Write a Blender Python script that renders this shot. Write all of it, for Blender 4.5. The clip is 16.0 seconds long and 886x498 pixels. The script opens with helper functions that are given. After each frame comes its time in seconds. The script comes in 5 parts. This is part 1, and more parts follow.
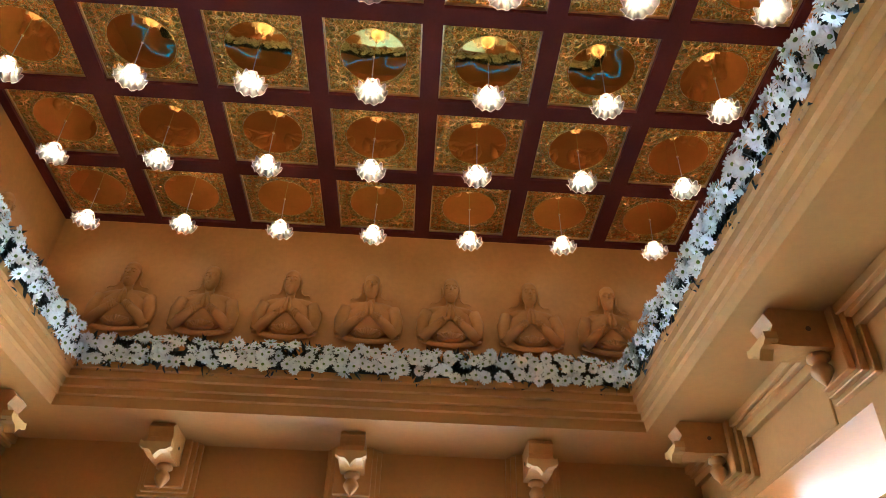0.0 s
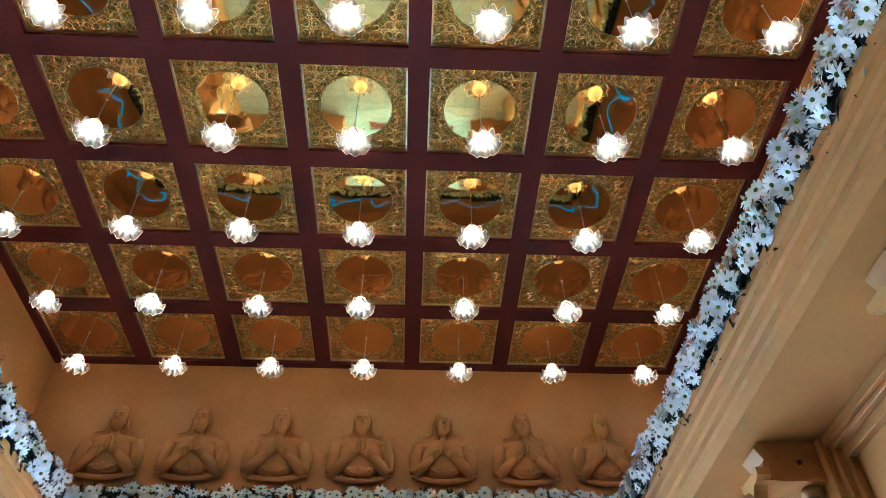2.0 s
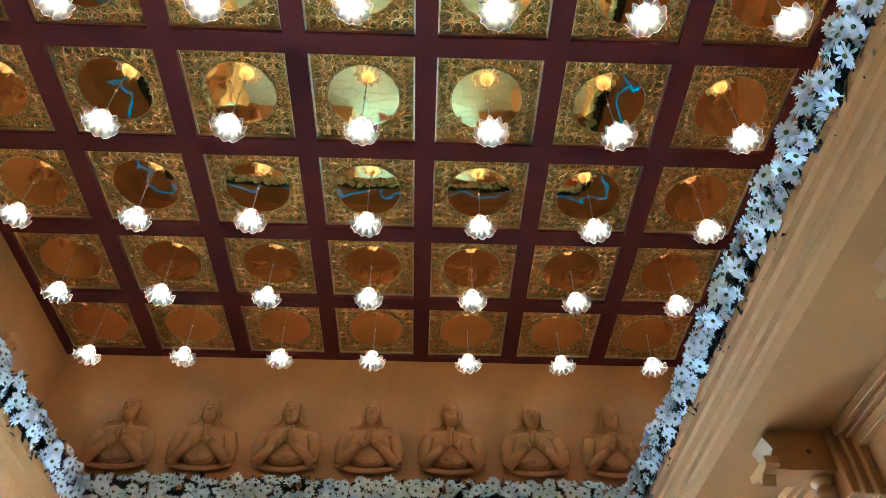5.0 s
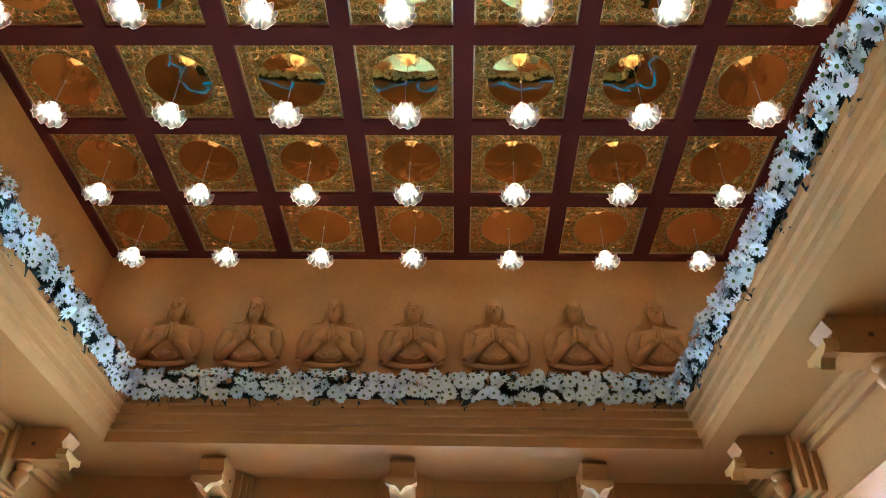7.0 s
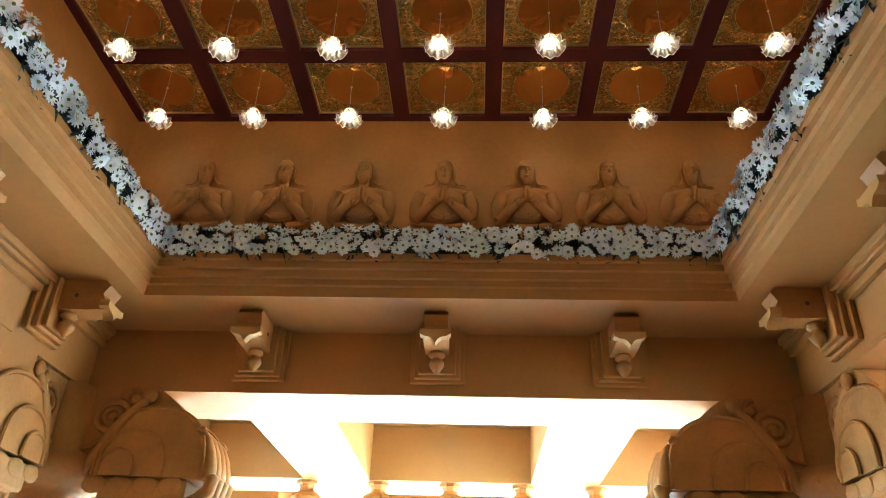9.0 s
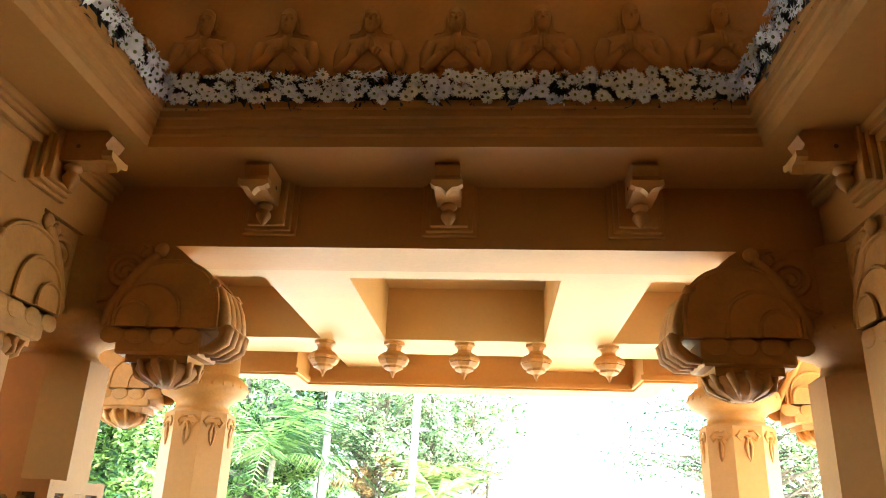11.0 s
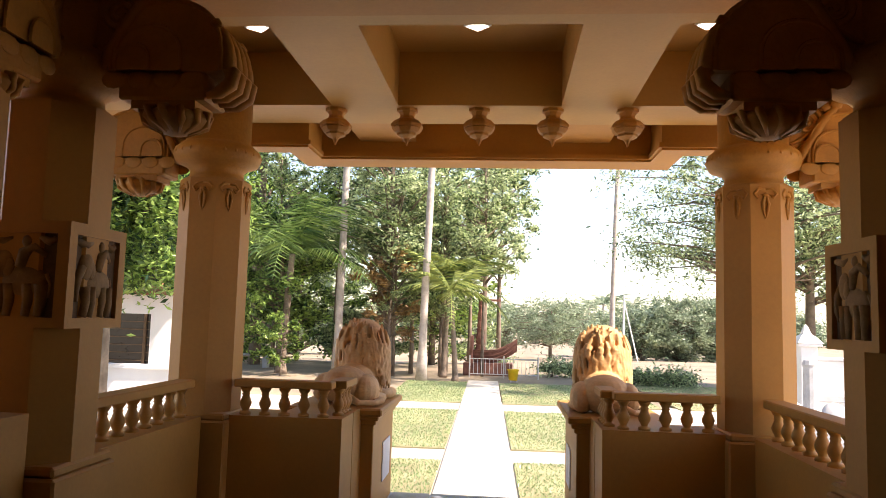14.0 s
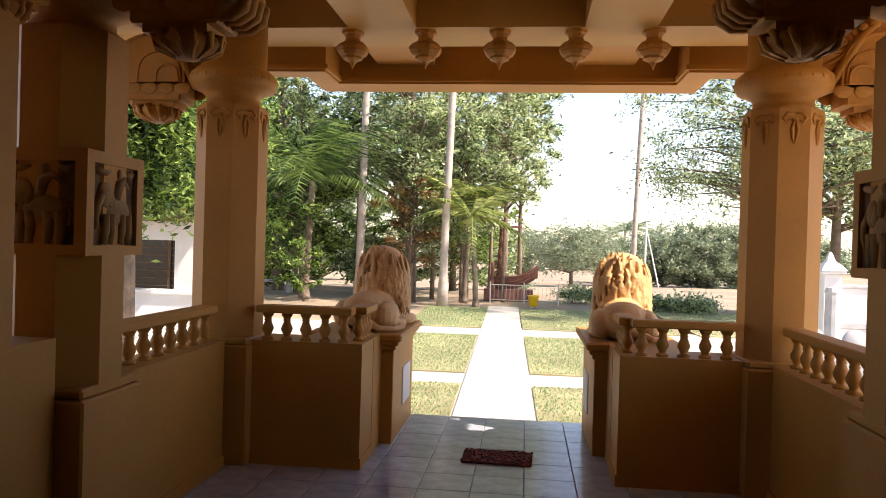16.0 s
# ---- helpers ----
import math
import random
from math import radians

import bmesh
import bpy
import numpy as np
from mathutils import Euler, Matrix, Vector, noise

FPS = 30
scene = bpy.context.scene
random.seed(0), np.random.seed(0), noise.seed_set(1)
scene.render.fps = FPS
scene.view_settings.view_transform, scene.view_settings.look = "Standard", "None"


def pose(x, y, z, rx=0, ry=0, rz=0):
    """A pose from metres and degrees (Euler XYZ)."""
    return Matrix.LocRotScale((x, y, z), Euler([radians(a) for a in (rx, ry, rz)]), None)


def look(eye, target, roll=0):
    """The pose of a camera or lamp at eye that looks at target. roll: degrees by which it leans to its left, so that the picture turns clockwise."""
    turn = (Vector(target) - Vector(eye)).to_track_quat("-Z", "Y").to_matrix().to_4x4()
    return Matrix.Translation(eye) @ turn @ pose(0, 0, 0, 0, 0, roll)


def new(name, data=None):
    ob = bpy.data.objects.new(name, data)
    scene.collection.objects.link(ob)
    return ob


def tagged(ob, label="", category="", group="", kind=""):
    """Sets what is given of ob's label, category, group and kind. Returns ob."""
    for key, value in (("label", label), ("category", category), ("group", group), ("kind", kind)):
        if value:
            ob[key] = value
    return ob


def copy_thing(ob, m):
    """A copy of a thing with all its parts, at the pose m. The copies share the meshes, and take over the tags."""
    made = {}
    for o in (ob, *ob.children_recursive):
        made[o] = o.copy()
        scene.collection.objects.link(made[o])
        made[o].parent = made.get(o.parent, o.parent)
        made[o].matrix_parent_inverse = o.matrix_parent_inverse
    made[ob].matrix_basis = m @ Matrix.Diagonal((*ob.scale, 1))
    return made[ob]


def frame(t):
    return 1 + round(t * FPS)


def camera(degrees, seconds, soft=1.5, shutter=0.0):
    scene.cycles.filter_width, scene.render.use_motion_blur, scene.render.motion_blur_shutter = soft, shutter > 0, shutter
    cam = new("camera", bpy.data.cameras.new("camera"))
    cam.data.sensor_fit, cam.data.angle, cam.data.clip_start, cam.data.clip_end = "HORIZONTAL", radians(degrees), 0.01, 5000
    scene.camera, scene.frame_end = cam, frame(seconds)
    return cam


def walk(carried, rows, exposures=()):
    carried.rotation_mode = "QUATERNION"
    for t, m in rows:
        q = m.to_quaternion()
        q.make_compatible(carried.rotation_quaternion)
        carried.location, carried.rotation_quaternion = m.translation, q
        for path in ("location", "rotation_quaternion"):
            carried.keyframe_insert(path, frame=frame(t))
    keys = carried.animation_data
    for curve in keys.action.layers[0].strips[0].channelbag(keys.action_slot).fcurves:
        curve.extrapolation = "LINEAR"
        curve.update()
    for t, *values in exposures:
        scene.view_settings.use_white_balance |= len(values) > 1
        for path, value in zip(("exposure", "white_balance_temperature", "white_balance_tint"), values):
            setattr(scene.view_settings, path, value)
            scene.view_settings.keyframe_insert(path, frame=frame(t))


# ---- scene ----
cam = camera(61.98, 16.0, soft=0.8)
# seconds, place, then yaw to the left, pitch up and roll in degrees
ROWS = [
    (0.0, 0.290, 1.104, 2.103, -2.19, 36.39, 1.82),
    (0.5, 0.287, 1.068, 2.116, -2.47, 39.20, 2.67),
    (1.0, 0.281, 1.022, 2.134, -2.50, 41.69, 3.20),
    (1.5, 0.282, 1.006, 2.156, -2.56, 43.13, 2.85),
    (2.0, 0.296, 0.973, 2.151, -3.06, 45.13, -0.70),
    (2.5, 0.309, 0.957, 2.159, -3.14, 45.89, -1.38),
    (3.0, 0.310, 0.943, 2.160, -3.23, 47.11, -0.80),
    (5.5, 0.318, 1.018, 2.124, -1.23, 43.54, 0.39),
    (6.0, 0.304, 1.037, 2.120, -0.47, 41.83, 0.80),
    (6.5, 0.294, 1.070, 2.113, 0.71, 39.84, 1.51),
    (7.0, 0.284, 1.136, 2.116, 1.71, 38.10, 1.44),
    (7.5, 0.273, 1.149, 2.073, 2.14, 35.88, 1.42),
    (8.0, 0.261, 1.190, 2.050, 2.62, 33.89, 1.59),
    (8.5, 0.239, 1.226, 2.026, 3.22, 32.23, 2.02),
    (9.0, 0.226, 1.280, 2.000, 3.40, 29.50, 2.12),
    (11.5, 0.251, 1.465, 1.857, 4.82, 17.86, 1.72),
    (12.0, 0.242, 1.481, 1.801, 4.69, 14.97, 0.89),
    (12.5, 0.257, 1.505, 1.757, 4.80, 11.91, 1.06),
    (13.0, 0.248, 1.573, 1.702, 4.93, 9.83, 1.23),
    (13.5, 0.234, 1.594, 1.658, 5.26, 7.28, 1.28),
    (14.0, 0.224, 1.621, 1.626, 4.90, 5.34, 1.59),
    (14.5, 0.226, 1.640, 1.612, 5.19, 2.56, 1.37),
    (15.0, 0.228, 1.679, 1.611, 5.78, 1.28, 1.75),
    (15.5, 0.235, 1.663, 1.619, 6.25, 0.79, 2.05),
    (16.0, 0.238, 1.653, 1.633, 6.40, -0.41, 1.66),
]


def aimed(x, y, z, yaw, pitch, roll):
    """Pose of a camera from its place and its yaw, pitch and roll."""
    return pose(x, y, z, 0, 0, yaw) @ pose(0, 0, 0, 90 + pitch) @ pose(0, 0, 0, 0, 0, roll)


walk(cam, [(t, aimed(x, y, z, a, b, c)) for t, x, y, z, a, b, c in ROWS],
     exposures=[(0.0, 5.5, 4120, -9), (1.0, 5.44, 3800, -11), (3.0, 5.42, 3580, -12), (5.5, 5.42, 3500, -14), (6.5, 5.42, 3520, -14), (7.5, 5.4, 3950, -13), (9.2, 5.08, 4350, -11), (11.3, 3.8, 5900, 2),
                (12.0, 3.1, 6300, 8), (12.6, 2.3, 6800, 15), (13.5, 1.6, 7200, 20), (16.0, 1.2, 7400, 22)])

# ---- light ----
SUN_AT = Vector((0.62, -0.20, 0.78)).normalized()
world = bpy.data.worlds.new("sky")
scene.world = world
world.use_nodes = True
sky = world.node_tree.nodes.new("ShaderNodeTexSky")
sky.sky_type, sky.sun_disc = "NISHITA", False
sky.sun_elevation, sky.sun_rotation = math.asin(SUN_AT.z), math.atan2(SUN_AT.x, SUN_AT.y)
sky.air_density, sky.dust_density = 1.0, 0.6
world.node_tree.links.new(sky.outputs[0], world.node_tree.nodes["Background"].inputs[0])
world.node_tree.nodes["Background"].inputs[1].default_value = 0.15
sun = new("sun", bpy.data.lights.new("sun", "SUN"))
sun.data.energy, sun.data.angle, sun.data.color = 5.0, radians(0.6), (1.0, 0.95, 0.86)
sun.matrix_world = look((0, 0, 30), Vector((0, 0, 30)) - SUN_AT)


# ---- materials ----
def material(name, colour, rough=0.6, metal=0.0, scale=8.0, vary=0.18, bump=0.15, fine=60.0, stain=None, per_piece=0.0, spec=0.5, detail_bump=0.3):
    """Principled surface with colour variation at two scales and relief."""
    m = bpy.data.materials.new(name)
    m.use_nodes = True
    n, l = m.node_tree.nodes, m.node_tree.links
    b = n["Principled BSDF"]
    b.inputs["Roughness"].default_value, b.inputs["Metallic"].default_value = rough, metal
    b.inputs["Specular IOR Level"].default_value = spec
    co = n.new("ShaderNodeTexCoord")
    big, small = n.new("ShaderNodeTexNoise"), n.new("ShaderNodeTexNoise")
    big.inputs["Scale"].default_value, small.inputs["Scale"].default_value = scale, fine
    big.inputs["Detail"].default_value, small.inputs["Detail"].default_value = 5, 3
    for t in (big, small):
        l.new(co.outputs["Object"], t.inputs["Vector"])
    mix = n.new("ShaderNodeMix")
    mix.data_type = "RGBA"
    dark = [c * (1 - vary) for c in colour] if stain is None else list(stain)
    mix.inputs["A"].default_value, mix.inputs["B"].default_value = (*dark, 1), (*[min(1, c * (1 + vary)) for c in colour], 1)
    ramp = n.new("ShaderNodeMapRange")
    ramp.inputs["From Min"].default_value, ramp.inputs["From Max"].default_value = 0.3, 0.7
    l.new(big.outputs["Fac"], ramp.inputs["Value"])
    l.new(ramp.outputs[0], mix.inputs["Factor"])
    last = mix.outputs["Result"]
    grain = n.new("ShaderNodeMix")
    grain.data_type, grain.blend_type = "RGBA", "MULTIPLY"
    grain.inputs["Factor"].default_value = min(1.0, vary * 1.5)
    tone = n.new("ShaderNodeMapRange")
    tone.inputs["From Min"].default_value, tone.inputs["From Max"].default_value = 0.25, 0.75
    tone.inputs["To Min"].default_value, tone.inputs["To Max"].default_value = 0.6, 1.15
    l.new(small.outputs["Fac"], tone.inputs["Value"])
    l.new(last, grain.inputs["A"])
    l.new(tone.outputs[0], grain.inputs["B"])
    last = grain.outputs["Result"]
    if per_piece:
        info, hue = n.new("ShaderNodeObjectInfo"), n.new("ShaderNodeHueSaturation")
        rng = n.new("ShaderNodeMapRange")
        rng.inputs["To Min"].default_value, rng.inputs["To Max"].default_value = 1 - per_piece, 1 + per_piece
        l.new(info.outputs["Random"], rng.inputs["Value"])
        l.new(rng.outputs[0], hue.inputs["Value"])
        l.new(last, hue.inputs["Color"])
        last = hue.outputs["Color"]
    l.new(last, b.inputs["Base Color"])
    if bump:
        add, bp = n.new("ShaderNodeMath"), n.new("ShaderNodeBump")
        add.operation = "MULTIPLY_ADD"
        add.inputs[1].default_value = detail_bump
        l.new(small.outputs["Fac"], add.inputs[0])
        l.new(big.outputs["Fac"], add.inputs[2])
        bp.inputs["Strength"].default_value, bp.inputs["Distance"].default_value = bump, 0.02
        l.new(add.outputs[0], bp.inputs["Height"])
        l.new(bp.outputs[0], b.inputs["Normal"])
    return m


def foliage(name, light, dark, through_=0.35, spread=0.5):
    """Leaves: colour varies leaf by leaf, and some light comes through."""
    m = bpy.data.materials.new(name)
    m.use_nodes = True
    n, l = m.node_tree.nodes, m.node_tree.links
    b = n["Principled BSDF"]
    b.inputs["Roughness"].default_value = 0.28
    geo, ramp = n.new("ShaderNodeNewGeometry"), n.new("ShaderNodeValToRGB")
    ramp.color_ramp.elements[0].color, ramp.color_ramp.elements[1].color = (*dark, 1), (*light, 1)
    ramp.color_ramp.elements[0].position, ramp.color_ramp.elements[1].position = 0.5 - spread, 0.5 + spread
    l.new(geo.outputs["Random Per Island"], ramp.inputs[0])
    l.new(ramp.outputs[0], b.inputs["Base Color"])
    tr, mx = n.new("ShaderNodeBsdfTranslucent"), n.new("ShaderNodeMixShader")
    l.new(ramp.outputs[0], tr.inputs[0])
    mx.inputs[0].default_value = through_
    l.new(b.outputs[0], mx.inputs[1])
    l.new(tr.outputs[0], mx.inputs[2])
    l.new(mx.outputs[0], n["Material Output"].inputs[0])
    return m


def glow(name, colour, strength):
    m = bpy.data.materials.new(name)
    m.use_nodes = True
    b = m.node_tree.nodes["Principled BSDF"]
    b.inputs["Base Color"].default_value = (*colour, 1)
    b.inputs["Emission Color"].default_value = (*colour, 1)
    b.inputs["Emission Strength"].default_value = strength
    return m


def gilded(name, rough, wave_scale, wave, emboss, tone=1.0):
    """Gold leaf: gently dented sheet, or sheet with embossed scrollwork."""
    m = bpy.data.materials.new(name)
    m.use_nodes = True
    n, l = m.node_tree.nodes, m.node_tree.links
    b = n["Principled BSDF"]
    b.inputs["Metallic"].default_value, b.inputs["Roughness"].default_value = 1.0, rough
    co = n.new("ShaderNodeTexCoord")
    no = n.new("ShaderNodeTexNoise")
    no.inputs["Scale"].default_value, no.inputs["Detail"].default_value = wave_scale, 2
    l.new(co.outputs["Object"], no.inputs["Vector"])
    ramp = n.new("ShaderNodeValToRGB")
    ramp.color_ramp.elements[0].color, ramp.color_ramp.elements[1].color = (0.80 * tone, 0.50 * tone, 0.08 * tone, 1), (0.95 * tone, 0.70 * tone, 0.15 * tone, 1)
    l.new(no.outputs["Fac"], ramp.inputs[0])
    l.new(ramp.outputs[0], b.inputs["Base Color"])
    bp = n.new("ShaderNodeBump")
    bp.inputs["Distance"].default_value = 0.02
    bp.inputs["Strength"].default_value = wave
    l.new(no.outputs["Fac"], bp.inputs["Height"])
    last = bp
    if emboss:
        warp = n.new("ShaderNodeTexNoise")
        warp.inputs["Scale"].default_value = 14
        l.new(co.outputs["Object"], warp.inputs["Vector"])
        addv = n.new("ShaderNodeMix")
        addv.data_type, addv.blend_type = "RGBA", "LINEAR_LIGHT"
        addv.inputs["Factor"].default_value = 0.06
        l.new(co.outputs["Object"], addv.inputs["A"])
        l.new(warp.outputs["Color"], addv.inputs["B"])
        vo = n.new("ShaderNodeTexVoronoi")
        vo.feature = "SMOOTH_F1"
        vo.inputs["Scale"].default_value = 40
        l.new(addv.outputs["Result"], vo.inputs["Vector"])
        sine = n.new("ShaderNodeMath")
        sine.operation = "SINE"
        mul = n.new("ShaderNodeMath")
        mul.operation = "MULTIPLY"
        mul.inputs[1].default_value = 11
        l.new(vo.outputs["Distance"], mul.inputs[0])
        l.new(mul.outputs[0], sine.inputs[0])
        b2 = n.new("ShaderNodeBump")
        b2.inputs["Distance"].default_value, b2.inputs["Strength"].default_value = 0.008, 1.0
        l.new(sine.outputs[0], b2.inputs["Height"])
        l.new(bp.outputs[0], b2.inputs["Normal"])
        # base colour goes darker in the hollows of the emboss pattern
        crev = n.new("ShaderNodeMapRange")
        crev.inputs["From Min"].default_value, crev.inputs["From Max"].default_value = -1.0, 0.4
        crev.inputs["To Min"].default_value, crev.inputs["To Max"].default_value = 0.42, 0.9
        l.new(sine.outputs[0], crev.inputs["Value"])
        hollow_tone = n.new("ShaderNodeMix")
        hollow_tone.data_type, hollow_tone.blend_type = "RGBA", "MULTIPLY"
        hollow_tone.inputs["Factor"].default_value = 1.0
        l.new(ramp.outputs[0], hollow_tone.inputs["A"])
        l.new(crev.outputs[0], hollow_tone.inputs["B"])
        l.new(hollow_tone.outputs["Result"], b.inputs["Base Color"])
        last = b2
    l.new(last.outputs[0], b.inputs["Normal"])
    return m


PLASTER = material("painted_plaster", (0.45, 0.207, 0.033), 0.6, scale=1.6, vary=0.10, bump=0.12, fine=35)
CREAM = material("cream_paint", (0.48, 0.258, 0.055), 0.55, scale=1.8, vary=0.08, bump=0.1, fine=35)
CARVED = material("carved_plaster", (0.45, 0.207, 0.033), 0.6, scale=5, vary=0.14, bump=0.3, fine=40)
OCHRE = material("ochre_plaster", (0.56, 0.245, 0.038), 0.6, scale=2.2, vary=0.14, bump=0.15, fine=30)
MAROON = material("maroon_paint", (0.125, 0.024, 0.016), 0.65, scale=3, vary=0.15, bump=0.05, spec=0.2)
GOLD_MIRROR = gilded("polished_gold_sheet", 0.045, 4.0, 0.16, False, 0.82)
GOLD_RELIEF = gilded("raised_gold_scrolls", 0.22, 9.0, 0.2, False)
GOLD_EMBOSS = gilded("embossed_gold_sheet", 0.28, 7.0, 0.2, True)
BRASS = material("brass", (0.85, 0.62, 0.25), 0.3, 1.0, scale=30, vary=0.1, bump=0.03)
CORD = material("cord", (0.55, 0.45, 0.30), 0.5, vary=0.1, bump=0)
BULB = glow("lit_bulb", (1.0, 0.77, 0.42), 0.74)
ROPE_LIGHT = glow("coloured_rope_light", (0.0, 0.17, 0.95), 0.2)
DIFFUSER = glow("lit_diffuser", (1.0, 0.95, 0.88), 1.2)
PETAL = material("daisy_petal", (0.90, 0.91, 0.94), 0.55, scale=40, vary=0.05, bump=0)
DISC = material("daisy_centre", (0.20, 0.27, 0.04), 0.8, scale=90, vary=0.3, bump=0.3)
# leaves taken to blue-black: the shade in the garland gaps is in their colour
LEAFDARK = foliage("garland_gap_leaf", (0.022, 0.034, 0.030), (0.005, 0.009, 0.012), 0.05)
TILE = material("floor_tile", (0.40, 0.43, 0.49), 0.16, scale=9, vary=0.16, bump=0.03, fine=50, per_piece=0.07)
GROUT = material("grout", (0.24, 0.24, 0.25), 0.9, vary=0.2)
RUG = material("mat_pile", (0.20, 0.045, 0.03), 0.95, scale=26, vary=0.5, bump=0.8, fine=160, stain=(0.07, 0.02, 0.02))
STONE = material("lion_stone", (0.60, 0.35, 0.15), 0.65, scale=7, vary=0.18, bump=0.3, fine=50)
RELIEF = material("relief_stone", (0.27, 0.15, 0.055), 0.7, scale=14, vary=0.2, bump=0.3, fine=60)
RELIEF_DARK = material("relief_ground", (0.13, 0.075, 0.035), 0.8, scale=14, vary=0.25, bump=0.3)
CONCRETE = material("sunlit_concrete", (0.43, 0.405, 0.36), 0.85, scale=0.8, vary=0.10, bump=0.15, fine=18)
EARTH = material("dry_earth", (0.31, 0.24, 0.165), 0.95, scale=0.35, vary=0.3, bump=0.3, fine=9)
GRASS = foliage("grass_blade", (0.33, 0.44, 0.21), (0.15, 0.24, 0.10), 0.3)
TURF = material("turf", (0.33, 0.29, 0.16), 0.95, scale=1.2, vary=0.35, bump=0.5, fine=40)
BARK = material("bark", (0.20, 0.15, 0.11), 0.9, scale=5, vary=0.35, bump=0.6, fine=26)
PALMBARK = material("palm_bark", (0.44, 0.38, 0.33), 0.9, scale=4, vary=0.25, bump=0.4, fine=22)
LEAF_A = foliage("broad_leaf", (0.40, 0.57, 0.15), (0.02, 0.06, 0.02), 0.5, 0.4)
LEAF_B = foliage("grey_green_leaf", (0.68, 0.78, 0.44), (0.06, 0.12, 0.05), 0.5, 0.4)
# far greens kept pale and even: distance haze is mixed into the leaf colour
LEAF_C = foliage("hazed_far_leaf", (0.42, 0.50, 0.33), (0.12, 0.17, 0.10), 0.4)
LEAF_Y = foliage("palm_leaf", (0.46, 0.52, 0.16), (0.02, 0.07, 0.02), 0.45)
LEAF_P = foliage("coconut_leaf", (0.24, 0.36, 0.10), (0.02, 0.06, 0.02), 0.4)
LEAF_BRN = foliage("dry_leaf", (0.42, 0.26, 0.10), (0.14, 0.08, 0.03), 0.3)
REDSTONE = material("red_brown_cement", (0.24, 0.10, 0.07), 0.75, scale=6, vary=0.25, bump=0.4)
WHITEWALL = material("white_wall", (0.74, 0.73, 0.72), 0.8, scale=1.5, vary=0.08, bump=0.1)
DARKGLASS = material("dark_window", (0.02, 0.018, 0.016), 0.15, vary=0.2, bump=0)
STEEL = material("pale_metal", (0.60, 0.58, 0.56), 0.4, 0.6, vary=0.1, bump=0.02)
YELLOW = material("yellow_plastic", (0.85, 0.55, 0.02), 0.4, vary=0.08, bump=0.02)
ROOFTILE = material("roof_tile", (0.30, 0.13, 0.08), 0.8, scale=4, vary=0.25, bump=0.3)
GREYSTONE = material("grey_stone", (0.42, 0.42, 0.42), 0.8, scale=4, vary=0.2, bump=0.3)


def petal_glass(name, clear, through_):
    """Frosted pink-edged glass of the lamp shades, lit from within."""
    m = bpy.data.materials.new(name)
    m.use_nodes = True
    n, l = m.node_tree.nodes, m.node_tree.links
    b = n["Principled BSDF"]
    b.inputs["Base Color"].default_value = (0.95, 0.76, 0.66, 1)
    b.inputs["Roughness"].default_value = 0.12
    tr, mx = n.new("ShaderNodeBsdfTranslucent"), n.new("ShaderNodeMixShader")
    tr.inputs[0].default_value = (1.0, 0.78, 0.66, 1)
    mx.inputs[0].default_value = through_
    l.new(b.outputs[0], mx.inputs[1])
    l.new(tr.outputs[0], mx.inputs[2])
    see, out = n.new("ShaderNodeBsdfTransparent"), n.new("ShaderNodeMixShader")
    out.inputs[0].default_value = clear
    l.new(mx.outputs[0], out.inputs[1])
    l.new(see.outputs[0], out.inputs[2])
    l.new(out.outputs[0], n["Material Output"].inputs[0])
    return m


SHADE = petal_glass("frosted_shade_glass", 0.0, 0.3)
RUFFLE = petal_glass("clear_ruffled_glass", 0.62, 0.3)
RUFFLE_EDGE = petal_glass("pink_glass_edge", 0.1, 0.4)


# ---- mesh helpers ----
def box(bm, x0, x1, y0, y1, z0, z1, bevel=0.0):
    r = bmesh.ops.create_cube(bm, size=1)
    vs = r["verts"]
    bmesh.ops.scale(bm, vec=(x1 - x0, y1 - y0, z1 - z0), verts=vs)
    bmesh.ops.translate(bm, vec=((x0 + x1) / 2, (y0 + y1) / 2, (z0 + z1) / 2), verts=vs)
    if bevel:
        es = list({e for v in vs for e in v.link_edges})
        bmesh.ops.bevel(bm, geom=es, offset=bevel, segments=1, affect="EDGES")
    return bm


def lathe(bm, profile, n=16, at=(0, 0, 0), turn=0.0, flute=0.0, flutes=0):
    """Closed body of revolution from (radius, height) pairs."""
    rings = []
    for r, z in profile:
        ring = []
        for i in range(n):
            a = turn + 2 * math.pi * i / n
            q = r * (1 + flute * math.cos(flutes * a))
            ring.append(bm.verts.new((at[0] + q * math.cos(a), at[1] + q * math.sin(a), at[2] + z)))
        rings.append(ring)
    for a, b in zip(rings, rings[1:]):
        for i in range(n):
            bm.faces.new((a[i], a[(i + 1) % n], b[(i + 1) % n], b[i]))
    bm.faces.new(rings[0][::-1])
    bm.faces.new(rings[-1])
    return bm


def extrude(bm, outline, m, d0, d1):
    """A plate: outline in (u, v), from depth d0 to d1, laid by the matrix m (u, v, depth)."""
    a = [bm.verts.new(m @ Vector((u, v, d0))) for u, v in outline]
    b = [bm.verts.new(m @ Vector((u, v, d1))) for u, v in outline]
    k = len(a)
    for i in range(k):
        bm.faces.new((a[i], a[(i + 1) % k], b[(i + 1) % k], b[i]))
    bm.faces.new(a[::-1])
    bm.faces.new(b)
    return bm


